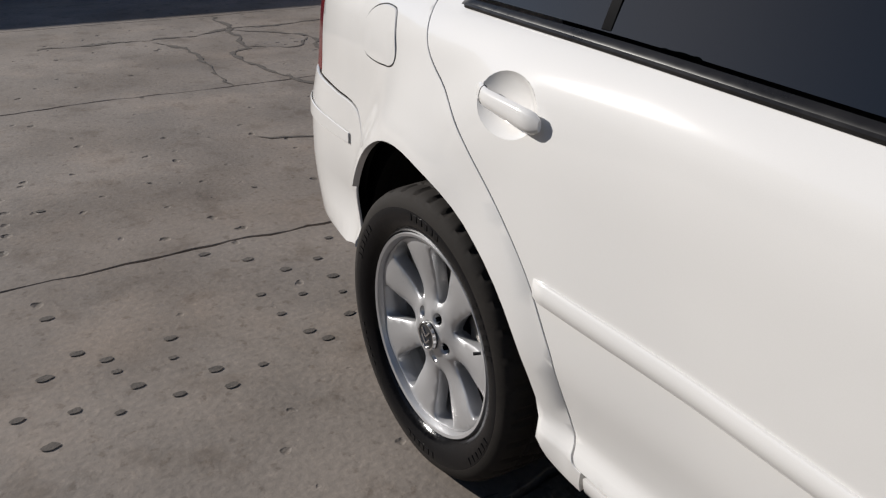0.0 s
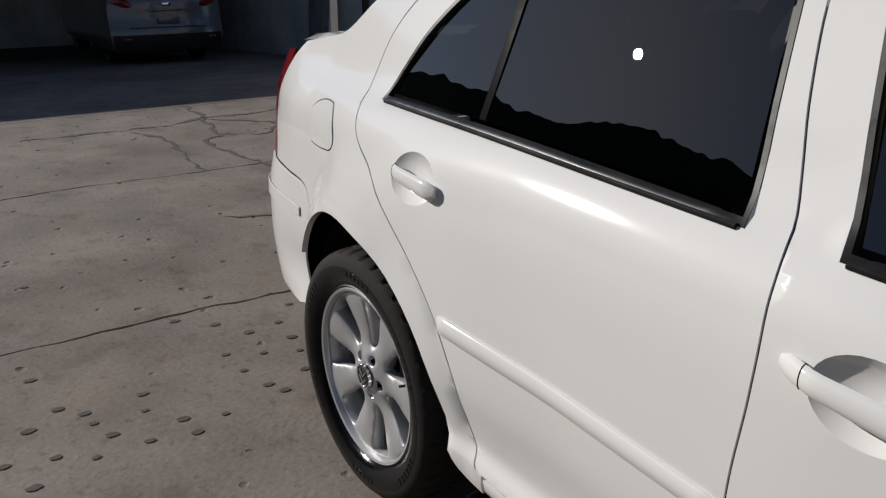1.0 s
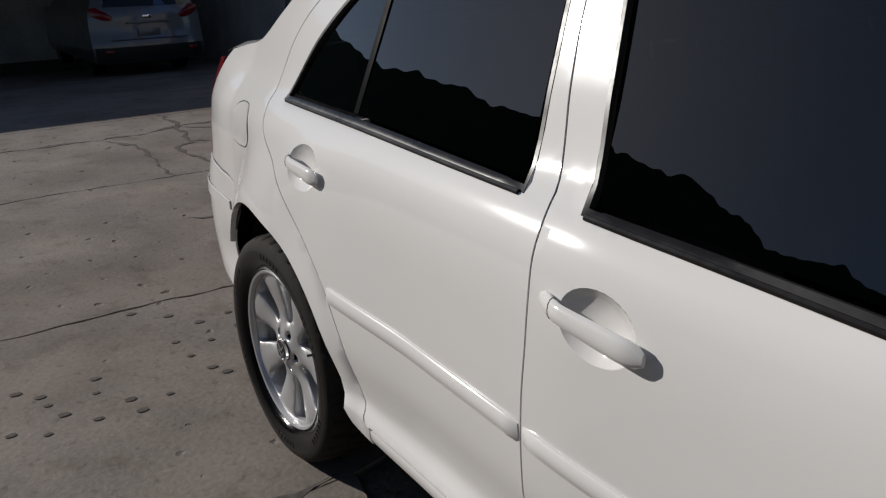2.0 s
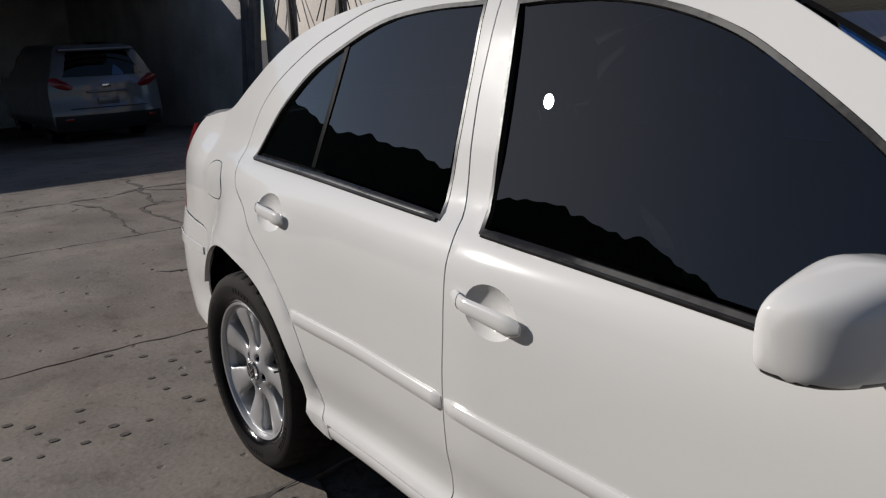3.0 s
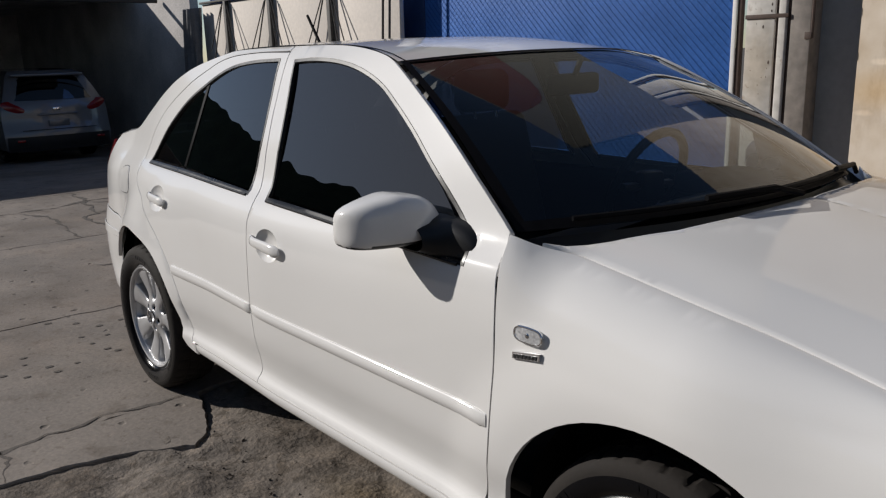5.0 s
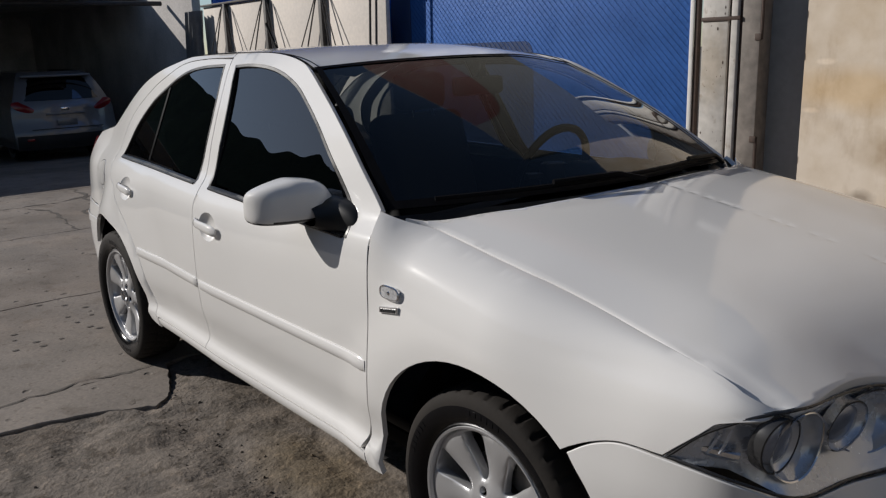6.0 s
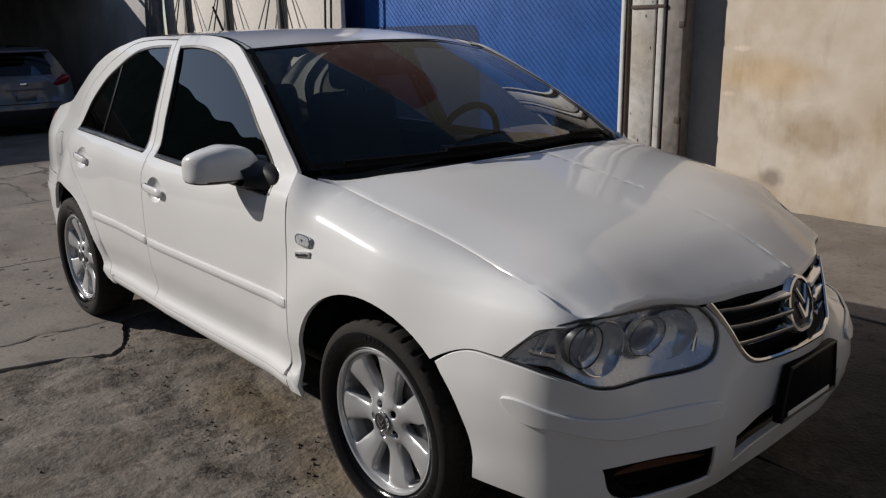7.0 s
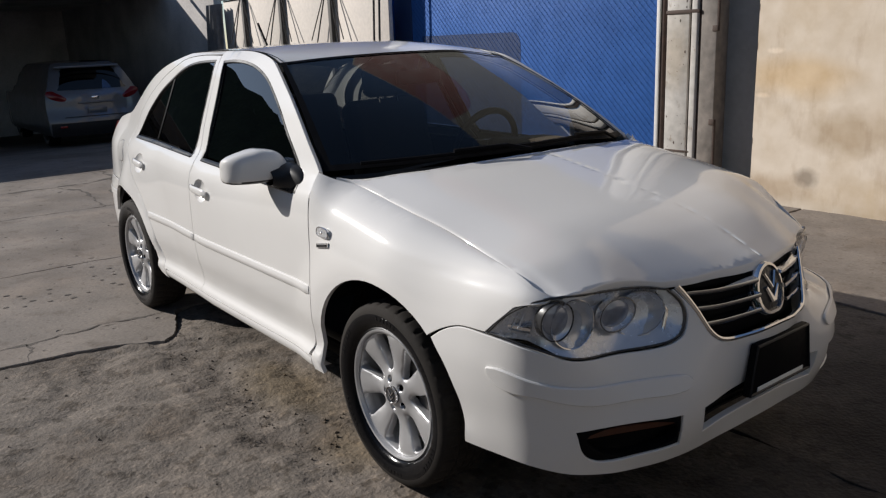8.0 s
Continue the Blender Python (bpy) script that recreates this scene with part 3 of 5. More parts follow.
B_LINE = [(-1.468, .329), (-1.462, .374), (-1.450, .47), (-1.446, .572), (-1.440, .653), (-1.428, .76), (-1.428, .848), (-1.443, .929), (-1.472, 1.00), (-1.500, 1.08), (-1.522, 1.17), (-1.535, 1.30)]
WIN_F = [(-1.37, .932, 1), (-1.425, 1.12), (-1.482, 1.330, 1), (-1.348, 1.335), (-1.217, 1.329), (-1.091, 1.309), (-.961, 1.269), (-.857, 1.215), (-.759, 1.158), (-.662, 1.094), (-.56, 1.030), (-.485, .975), (-.455, .935), (-.452, .905, 1), (-.70, .914), (-1.0, .923)]
WIN_R = [(-2.478, .943, 1), (-2.0, .940), (-1.511, .933, 1), (-1.550, 1.13), (-1.585, 1.333, 1), (-1.781, 1.326), (-1.96, 1.305), (-2.109, 1.260), (-2.257, 1.190), (-2.37, 1.100), (-2.440, 1.010)]
R_LINE = [(-2.022, .352), (-2.038, .385), (-2.066, .46), (-2.080, .49), (-2.136, .57), (-2.200, .64), (-2.273, .705), (-2.357, .77), (-2.420, .81), (-2.520, .862), (-2.580, .925), (-2.590, .985), (-2.560, 1.060), (-2.490, 1.130), (-2.360, 1.210), (-2.238, 1.268), (-2.052, 1.330), (-1.80, 1.352)]

front_outline = curve2([(-.353, .907), (-.363, .984, 1), (-.500, 1.076), (-.638, 1.164), (-.788, 1.250), (-.917, 1.318), (-.983, 1.341), (-1.109, 1.362), (-1.26, 1.373), (-1.538, 1.375, 1)] + B_LINE[::-1][:-1] + [(*B_LINE[0], 1), (-1.0, .329), (-.42, .330, 1), (-.39, .40), (-.365, .512), (-.352, .644), (-.346, .768), (-.346, .849)], 5)
BOWL_F = ellipse(-1.284, .808, .068, .048, 0, 360, 30)[:-1]
BOWL_R = ellipse(-2.238, .828, .068, .048, 0, 360, 30)[:-1]
doors_f = pair("front_door", sheet(front_outline, skin, holes=[curve2(WIN_F, 5), BOWL_F], gap=.0012, edge=.001, step=.03, rows=LEDGE), PAINT, car)
rear_outline = curve2([(-1.539, 1.354, 1)] + B_LINE[::-1] + [(-1.474, .329, 1), (-1.75, .329), (-1.988, .329, 1), (-2.010, .334)] + R_LINE, 5)
doors_r = pair("rear_door", sheet(rear_outline, skin, holes=[curve2(WIN_R, 5), BOWL_R], gap=.0012, edge=.001, step=.03, rows=LEDGE), PAINT, car)
frame_outline = curve2(
    [(-1.541, 1.375, 1), (-1.83, 1.369), (-2.018, 1.357), (-2.31, 1.302), (-2.571, 1.212), (-2.80, 1.115), (-2.93, 1.052), (-3.08, 1.028), (-3.22, 1.008, 1), (-3.27, .96), (-3.30, .86), (-3.305, .74), (-3.30, .662, 1), (-3.15, .658), (-3.01, .648), (-2.965, .605), (-2.935, .545, 1)], 5, False)[:-1]
arch_r = ellipse(-2.545, .298, .438, .374, 149, 4, 28)
frame_outline += arch_r + curve2([(-2.098, .305), (-2.078, .288), (-2.04, .276), (-1.99, .274, 1)], 4, False)[:-1]
frame_outline += curve2([(-1.99, .329, 1), (-2.012, .334)] + R_LINE + [(-1.541, 1.357, 1)], 5, False)


def rear_wing(s, z):
    q = math.hypot((s + 2.545) / .438, (z - .298) / .374)
    return skin(s, z, -.012 * ease(1.18, 1.03, q) * ease(.27, .42, z) if s < -1.9 else 0)


frames = pair("side_frame", sheet(frame_outline, rear_wing, gap=.0012, edge=.001, step=.035, rows=LEDGE), PAINT, car, "white roof rail and rear wing")
# black tubes stand in for the shade inside the panel gaps
for line in (B_LINE[:-1], R_LINE[1:], [(-.352, .900), (-.346, .849), (-.346, .768), (-.352, .644), (-.365, .512), (-.39, .40), (-.404, .334)]):
    pair("gap_seal", tube([skin(a, b, .0045) for a, b in curve2(line, 6, False)], .0030, 6), SEAL, car)
SILL = [(.3265, -.012), (.3265, .0005), (.323, .002), (.312, .0025), (.301, .002), (.292, .0), (.284, -.004), (.278, -.012), (.275, -.030), (.274, -.07)]
pair("sill", side_strip(-1.986, -.4045, SILL, 50), PAINT, car)

arch_f = ellipse(.028, .335, .368, .356, 189, 46, 24)
wing_outline = curve2([(-.356, .95, 1), (-.351, .90), (-.346, .849), (-.346, .768), (-.352, .644), (-.365, .512), (-.39, .40), (-.404, .330, 1), (-.402, .277, 1), (-.356, .288, 1)], 5, False)[:-1] + arch_f
wing_outline += curve2([(.290, .597, 1), (.348, .626), (.408, .642), (.486, .640, 1), (.54, .704), (.585, .765), (.63, .84), (.655, .95, 1)], 5, False)[1:] + [(x, .95) for x in steps(.63, -.34, 40)]
wings = pair("front_wing", sheet(wing_outline, wing, rows=LEDGE, gap=.0012, edge=.001, step=.024), PAINT, car)

bump = curve2([(.390, .300, 1), (.396, .36), (.386, .44), (.352, .518), (.296, .592, 1), (.348, .624), (.408, .641), (.486, .636, 1), (.558, .630), (.63, .618), (.708, .598), (.762, .590), (.84, .588), (.95, .585), (1.012, .600), (1.030, .638), (1.023, .68), (.990, .722, 1), (1.002, .722, 1), (1.056, .658), (1.104, .600), (1.152, .576), (1.266, .568), (S_END, .568, 1), (S_END, .420, 1), (1.296, .416), (1.104, .398, 1), (1.122, .314, 1), (1.326, .326), (S_END, .328, 1), (S_END, .246, 1), (1.128, .241), (.936, .238), (.822, .240), (.702, .258), (.558, .286)], 5)
FOG = [(.714, .392, 1), (.768, .394), (.882, .398), (1.014, .398, 1), (1.026, .302, 1), (.93, .296), (.792, .290), (.738, .318)]
part("front_bumper", joined(sheet(bump, skin, holes=[curve2(FOG, 5)], gap=.0014, step=.035, lip=.02)), PAINT, car)
strip = curve2([(.498, .560), (.63, .542), (.762, .521), (.87, .518), (1.014, .514), (1.038, .498), (1.014, .470), (.87, .466), (.762, .466), (.63, .498), (.522, .512)], 5)
pair("bumper_strip", sheet(strip, lambda s, z: skin(s, z, -.009), gap=.001, edge=.003, step=.03, lip=.008), PAINT, car)
pair("fog_recess", sheet(curve2([(a - .01 if a < .8 else a + .01, b + (.01 if b > .35 else -.01), *c) for a, b, *c in FOG], 5), lambda s, z: skin(s, z, .045), lip=0), SEAL, car)
pair("fog_surround", sheet(curve2(FOG, 5), lambda s, z: skin(s, z, .006), holes=[curve2([(.75, .375), (.99, .380), (1.0, .318), (.80, .308)], 5)], lip=.03, step=.03), SEAL, car)
pair("side_reflector", sheet(curve2([(.722, .386, 1), (1.008, .393, 1), (1.009, .374, 1), (.732, .363, 1)], 3), lambda s, z: skin(s, z, .010), lip=.01, step=.03), AMBER, car, "amber side reflector in the bumper")
part("lower_grille", joined(sheet(curve2([(1.09, .405, 1), (1.296, .424), (S_END, .428, 1), (S_END, .320, 1), (1.326, .318), (1.110, .306, 1)], 4), lambda s, z: skin(s, z, .05), lip=0)), SEAL, car)
for zz in (.345, .37, .395):
    line = [Vector(skin(s, zz, .03)) for s in steps(1.10, S_END, 8)]
    part("lower_grille_bar", tube(line + [p * Vector((1, -1, 1)) for p in line[::-1][1:]], .006, 6), SEAL, car)

rb = curve2([(-2.933, .541, 1), (-2.963, .600), (-3.01, .643), (-3.15, .653), (-3.30, .657), (S_TAIL, .66, 1), (S_TAIL, .29, 1), (-3.3, .28), (-3.10, .29), (-2.975, .325, 1), (-2.972, .40), (-2.960, .47)], 5)
part("rear_bumper", joined(sheet(rb, lambda s, z: skin(s, z, -.003 * ease(-3.0, -3.35, s)), gap=.0014, lip=.006)), PAINT, car)
pair("bumper_strip", sheet(curve2([(-3.045, .576, 1), (-3.25, .578), (-3.55, .582, 1), (-3.55, .535, 1), (-3.25, .538), (-3.045, .546, 1)], 5), lambda s, z: skin(s, z, -.005 - .003 * ease(-3.0, -3.35, s)), gap=.001, edge=.0025, lip=.002), PAINT, car)
lamp = curve2([(-3.303, .664, 1), (-3.310, .74), (-3.305, .86), (-3.278, .955), (-3.30, .985, 1), (-3.50, .965), (-3.62, .95, 1), (-3.60, .70), (-3.58, .664, 1)], 5)
pair("tail_lamp", sheet(lamp, skin, gap=.002, lip=.03), RED_LENS, car, "red wrap-round tail lamp")
part("tailgate_panel", joined(sheet(curve2([(-3.585, .664, 1), (-3.605, .70), (-3.625, .955, 1), (S_TAIL, .985, 1), (S_TAIL, .664, 1)], 4), skin, gap=.002)), PAINT, car)

# boot lid, rear window, roof, bonnet and screen
DECK = spline([(-3.40, .985), (-3.30, 1.012), (-3.1, 1.030), (-2.9, 1.048), (-2.75, 1.06)])


def deck_half(x):
    return abs(skin(max(x, -3.22), min(1.05, DECK(x) - .004))[1]) - .004


part("boot_lid", grid_mesh(lambda x, u: (x - .05 * (1 - u * u) * ease(-3.1, -3.3, x), deck_half(x) * u * (1 - .06 * ease(-3.2, -3.36, x)), DECK(x) + .012 * (1 - u ** 2) - .012 * ease(.93, 1, abs(u))), steps(-3.36, -2.78, 14), steps(-1, 1, 24)), PAINT, car)
part("rear_window", grid_mesh(lambda v, u: Vector((-2.80 - .02 * (1 - u * u), .60 * u, 1.062)).lerp(Vector((-2.36 - .10 * (1 - u * u), .53 * u, 1.292 + .02 * (1 - u * u))), v), steps(0, 1, 8), steps(-1, 1, 16)), TINT, car)
part("roof", grid_mesh(roof_at, steps(-2.42, -.925, 32), steps(-1, 1, 28)), PAINT, car)
ROOF_SEAM = [(x, -ROOF_HALF(x) - .002, ROOF_EDGE(x) - .001) for x in steps(-2.3, -.93, 24)]
pair("roof_strip", tube(ROOF_SEAM, .0016, 6), SEAL, car)
plan = [(x, -wing_half(x)) for x in steps(-.30, LID[0][0] - .012, 38)]
plan += curve2([(LID[0][0] + .002, LID[0][1] + .004, 1)] + [p[:2] for p in LID[1:4]] + [(*LID[4][:2], 1), LID[5][:2], LID[6][:2], (.750, .0028, 1)], 5, False)
right = plan + [(-.105, .0028), (-.112, -.15), (-.13, -.33), (-.165, -.50), (-.225, -.64)]
part("bonnet", joined(sheet(right, lambda x, y: (x, min(y, 0), bonnet_z(x, min(y, 0))), gap=.0006, step=.021, lip=.022, down=True)), PAINT, car, "", 75)
screen = part("windscreen", grid_mesh(lambda v, u: screen_at(u, v), steps(0.0, 1, 14), steps(-1, 1, 28)), SCREEN, car, "clear raked windscreen")
bm = bmesh.new()
for lo, hi in ((0.0, .04), (.982, 1.0)):
    grid_mesh(lambda v, u: Vector(screen_at(u, v)) + Vector((.002, 0, .003)), steps(lo, hi, 3), steps(-1, 1, 28), bm)
for lo, hi in ((-1.0, -.968), (.968, 1.0)):
    grid_mesh(lambda v, u: Vector(screen_at(u, v)) + Vector((.002, 0, .003)), steps(.04, .982, 12), steps(lo, hi, 2), bm)
part("black_border", bm, SEAL, screen)
part("cowl", grid_mesh(lambda u, k: (screen_at(u, 0)[0] - .03 + .10 * k, screen_at(u, 0)[1] * (1 - .01 * k), screen_at(u, 0)[2] - .020 - .030 * k), steps(-.985, .985, 26), steps(0, 1, 3)), PLASTIC, car, "black scuttle under the windscreen")
for y0, y1 in ((.52, -.10), (-.05, -.62)):
    pts = [Vector(screen_at(y / .72, .018)) + Vector((.008, 0, .012)) for y in steps(y0, y1, 6)]
    w = part("wiper", tube(pts, .006, 6), SEAL, car)
    part("wiper_arm", tube([pts[0] + Vector((.03, 0, -.012)), pts[1] + Vector((.02, 0, .012)), pts[3] + Vector((.006, 0, .010))], .007, 6), SEAL, w)

# side windows: seal, glass, sail and division bar
for outline, mid, lean in ((WIN_F, -1.0, .005), (WIN_R, -2.0, .006)):
    o = curve2(outline, 6)
    inner = shrink(o, .0065)
    win = pair("side_window", sheet(shrink(o, .010), lambda s, z: skin(s, z, .005 - .011 * (s - mid) + lean * (z - 1.12)), lip=0, step=.045), TINT, car, "dark tinted side window")
    win[1].data.materials[0] = LIGHT_TINT if mid > -1.5 else MID_TINT
    win[1]["label"] = "lightly tinted side window"
    rings = pair("window_seal", sheet(o, lambda s, z: skin(s, z, -.001), holes=[inner], gap=-.003, edge=.002, lip=.012, step=.5), TRIM, car)
pair("mirror_sail", sheet([(-.648, 1.078), (-.56, 1.020), (-.487, .965), (-.462, .93), (-.460, .910), (-.632, .915)], lambda s, z: skin(s, z, .001 + 1.3 * (s + .55) ** 2), lip=.008, step=.02), SEAL, car)
bar = [(-2.147, 1.245), (-2.123, 1.255), (-2.118, .955), (-2.142, .955)]
pair("division_bar", sheet(bar, lambda s, z: skin(s, z, .004), lip=.01, step=.5), SEAL, car)
pair("belt_trim", tube([(x, skin(x, z)[1] - .002, z) for x, z in zip(steps(-1.36, -.47, 10), steps(.930, .905, 10))], .0045, 6), TRIM, car)
pair("belt_trim", tube([(x, skin(x, z)[1] - .002, z) for x, z in zip(steps(-2.46, -1.52, 10), steps(.941, .931, 10))], .0045, 6), TRIM, car)

# rubbing strips, fuel flap, handles
STRIP = [(.557, -.004), (.5575, .004), (.561, .0075), (.575, .0095), (.589, .0075), (.5925, .004), (.593, -.004)]
for (x0, x1), door in (((-1.438, -.368), doors_f), ((-2.128, -1.452), doors_r)):
    bm = side_strip(x0, x1, STRIP, 40)
    lf = mirrored(bm)
    part("rubbing_strip", bm, PAINT, door[0])
    part("rubbing_strip", lf, PAINT, door[1])
flap = curve2([(-2.891, .895), (-2.784, .902), (-2.749, .885), (-2.704, .830), (-2.709, .800), (-2.784, .785), (-2.914, .783), (-2.946, .800), (-2.944, .860)], 6)
part("fuel_flap", sheet(flap, lambda s, z: skin(s, z, -.0025), gap=.001, edge=.002, lip=.004), PAINT, car)
part("fuel_flap_joint", sheet(flap, lambda s, z: skin(s, z, -.0008), gap=-.0012, edge=.0005, lip=0), SEAL, car)


def door_handle(x0, door):
    """Pull handle with a scooped bowl; x0 is the middle."""
    z0 = .812 if x0 > -1.6 else .832
    reach_back = .095 if x0 > -1.6 else .058

    def bowl(a, r):
        s, z = x0 + .012 + r * .068 * math.cos(a), z0 - .004 + r * .048 * math.sin(a)
        p = skin(s, z)
        return (p[0], p[1] + .002 + .022 * (1 - r ** 2.5), p[2])

    for sgn, d in ((1, door[0]), (-1, door[1])):
        bm = grid_mesh(bowl, steps(0, 2 * math.pi, 32), [0.002, .2, .4, .6, .75, .88, .96, 1.03])
        bm2 = bmesh.new()
        rings = []
        for i, k in enumerate(steps(0, 1, 16)):
            x = x0 - reach_back + (.104 + reach_back) * k
            y = skin(x, z0)[1] - .003 - .013 * ease(-.02, .30, k) * (1 - .30 * ease(.8, 1.0, k))
            h = (.0150 + .003 * ease(.2, .8, k)) * (1 if 1 < i < 15 else (.9 if 0 < i < 16 else .5))
            dpt = .0085 * (1 if 1 < i < 15 else (.85 if 0 < i < 16 else .4))
            z = z0 + .006 - .014 * k
            rings.append([bm2.verts.new((x, y + dpt * math.cos(q), z + h * math.sin(q))) for q in steps(0, 2 * math.pi, 12)[:-1]])
        for a, b in zip(rings, rings[1:]):
            for q in range(12):
                bm2.faces.new((a[q], a[(q + 1) % 12], b[(q + 1) % 12], b[q]))
        bm2.faces.new(rings[0])
        bm2.faces.new(rings[-1][::-1])
        bm3 = bmesh.new()
        tube([v.co for v in rings[3]], .0009, 5, bm=bm3, closed=True)
        for b_, nm, mt in ((bm, "handle_bowl", PAINT), (bm2, "door_handle", PAINT), (bm3, "handle_joint", SEAL)):
            if sgn < 0:
                for v in b_.verts:
                    v.co.y = -v.co.y
            bmesh.ops.remove_doubles(b_, verts=b_.verts, dist=1e-5)
            part(nm, b_, mt, d, "", 50)


door_handle(-1.296, doors_f)
door_handle(-2.250, doors_r)

# side repeater and badge on each wing
ol = [(-.252 + .035 * math.copysign(abs(math.cos(a)) ** .55, math.cos(a)), .800 + .0155 * math.copysign(abs(math.sin(a)) ** .75, math.sin(a))) for a in steps(0, 2 * math.pi, 36)[:-1]]
for w_, sgn in zip(wings, (1, -1)):
    bm = sheet(ol, lambda s, v: tuple(Vector(skin(s, v)) + Vector((0, -.006 * (1 - ((s + .252) / .043) ** 2 * .6), 0))), lip=.010, step=.014)
    bm2 = tube([Vector(skin(a, b)) + Vector((0, -.003, 0)) for a, b in ol], .0028, 6, closed=True)
    bm3 = sheet([(-.292, .741), (-.292, .758), (-.218, .772), (-.218, .755)], lambda s, v: tuple(Vector(skin(s, v)) + Vector((0, -.005, 0))), lip=.006, step=.03, edge=.0015)
    bm4 = bmesh.new()
    for k in range(7):
        s0 = -.286 + k * .0093
        z0 = .7455 + k * .00176
        box(.0060, .003, .0085, (s0 + .003, skin(s0, .757)[1] - .0055, z0 + .0045), 0, bm=bm4)
    bm5 = lathe([(.007, -.004), (.0065, .002), (.004, .0045), (0, .005)], (-.252, skin(-.252, .8)[1] - .003, .800), 16)
    for b_, nm, mt, lb in ((bm, "side_repeater", REPEATER, "clear oval side repeater lamp"), (bm2, "repeater_rim", CHROME, ""), (bm3, "badge", CHROME, "small chrome name badge"), (bm4, "badge_letters", BADGE_DARK, ""), (bm5, "repeater_bulb", CHROME, "")):
        if sgn < 0:
            for v in b_.verts:
                v.co.y = -v.co.y
        part(nm, b_, mt, w_, lb)

# headlamps
HL = [(.488, .638, 1), (.54, .702), (.60, .738), (.645, .752, 1), (.708, .757), (.81, .752), (.918, .740), (.985, .722, 1), (1.020, .68), (1.027, .638), (1.010, .602), (.95, .588), (.84, .590), (.762, .592), (.708, .600), (.63, .620), (.558, .632)]
hl = curve2(HL, 5)
for sgn in (1, -1):
    def put(b_, nm, mt, par, lb="", ang=40):
        if sgn < 0:
            for v in b_.verts:
                v.co.y = -v.co.y
        return part(nm, b_, mt, par, lb, ang)

    head = put(sheet(hl, lambda s, z: skin(s, z, .002), gap=.002, lip=.012, step=.035), "headlamp", LENS, car, "clear lens headlamp with two round reflectors")
    put(sheet(hl, lambda s, z: skin(s, z, .058 - .050 * ease(.055, .004, min(z - .585, .757 - z, 1.025 - s, (s - .49) * .45))), gap=-.004, lip=0, step=.03), "housing", REFLECTOR, head)
    put(tube([skin(a, b, .005) for a, b in shrink(hl, .0015)], .0034, 6, closed=True), "rim", BADGE_DARK, head)
    for s0, z0, rr, edge_mat in ((.668, .690, .052, BADGE_DARK), (.866, .678, .046, CHROME)):
        rr *= 1 if sgn > 0 else .72
        for nm, mt, prof, s1, dz, dp, way, k in (
                ("bowl", REFLECTOR, [(0.004, -.034), (.4, -.027), (.75, -.006), (.98, .018), (1.0, .024)], s0 + .062, -.012, .046, (.86, -.50, .10), 1.26),
                ("bowl_rim", CHROME, [(.985, .024), (1.02, .027), (1.04, .020)], s0 + .062, -.012, .046, (.86, -.50, .10), 1.26),
                ("projector", REFLECTOR, [(.05, -.020), (.5, -.014), (.9, .004), (.97, .012)], s0, 0, .030, (.96, -.26, .06), 1.0),
                ("lens", BULB, [(.004, .014), (.35, .012), (.7, .004), (.93, -.010)], s0, 0, .030, (.96, -.26, .06), 1.0),
                ("ring", edge_mat, [(.95, .008), (.98, .015), (1.04, .014), (1.06, .0), (1.05, -.020)], s0, 0, .030, (.96, -.26, .06), 1.0)):
            c = Vector(skin(s1, z0 + dz, dp))
            out = Vector(way).normalized()
            u = out.cross(Vector((0, 0, 1))).normalized()
            w = u.cross(out)
            put(grid_mesh(lambda a, q: c + u * rr * k * q[0] * math.cos(a) + w * rr * k * q[0] * math.sin(a) + out * q[1], steps(0, 2 * math.pi, 36), prof), nm, mt, head)
    for s1 in (.505, .525, .545, .565):
        put(tube([Vector(skin(s1, .650 + (s1 - .505) * .2, .022)), Vector(skin(s1 + .012, .676 + (s1 - .505) * .5, .024))], .003, 6), "reflector_rib", REFLECTOR, head)
    put(tube([Vector(skin(s, z, .03)) for s, z in ((.965, .712), (.995, .66), (.985, .615))], .004, 6), "chrome_fin", CHROME, head)
    put(tube([Vector(skin(s, .66, .03)) for s in steps(.52, .60, 4)], .010, 8), "turn_bulb", CHROME, head)

# grille
gr = curve2([(1.006, .724, 1), (1.058, .660), (1.106, .603), (1.154, .580), (1.266, .572), (S_END, .572, 1), (S_END, .733, 1), (1.25, .735), (1.10, .728)], 5)
grille = part("grille", joined(sheet(gr, lambda s, z: skin(s, z, .045), gap=-.008, lip=0)), SEAL, car, "black grille with chrome bars")
edge_line = [Vector(skin(s, z, .004)) for s, z in curve2([(1.010, .724), (1.060, .658), (1.108, .602), (1.156, .578), (1.266, .570), (S_END, .570)], 6, False)]
part("grille_frame", tube(edge_line + [p * Vector((1, -1, 1)) for p in edge_line[::-1][1:]], .0075, 8), CHROME, grille)
for z0, s0 in ((.700, 1.030), (.660, 1.066), (.620, 1.100)):
    for sgn in (1, -1):
        bm = bmesh.new()
        rows = []
        for s in steps(s0, S_END - .075, 10):
            a, b = Vector(skin(s, z0, .012)), Vector(skin(s, z0, .034))
            rows.append([a + Vector((0, 0, .0062)), a + Vector((.002, 0, 0)), a + Vector((0, 0, -.0062)), b + Vector((0, 0, -.008)), b + Vector((0, 0, .008))])
        vv = [[bm.verts.new(p * Vector((1, sgn, 1))) for p in r] for r in rows]
        for a, b in zip(vv, vv[1:]):
            for k in range(5):
                bm.faces.new((a[k], a[(k + 1) % 5], b[(k + 1) % 5], b[k]))
        bm.faces.new(vv[0])
        bm.faces.new(vv[-1])
        part("grille_bar", bm, CHROME, grille)
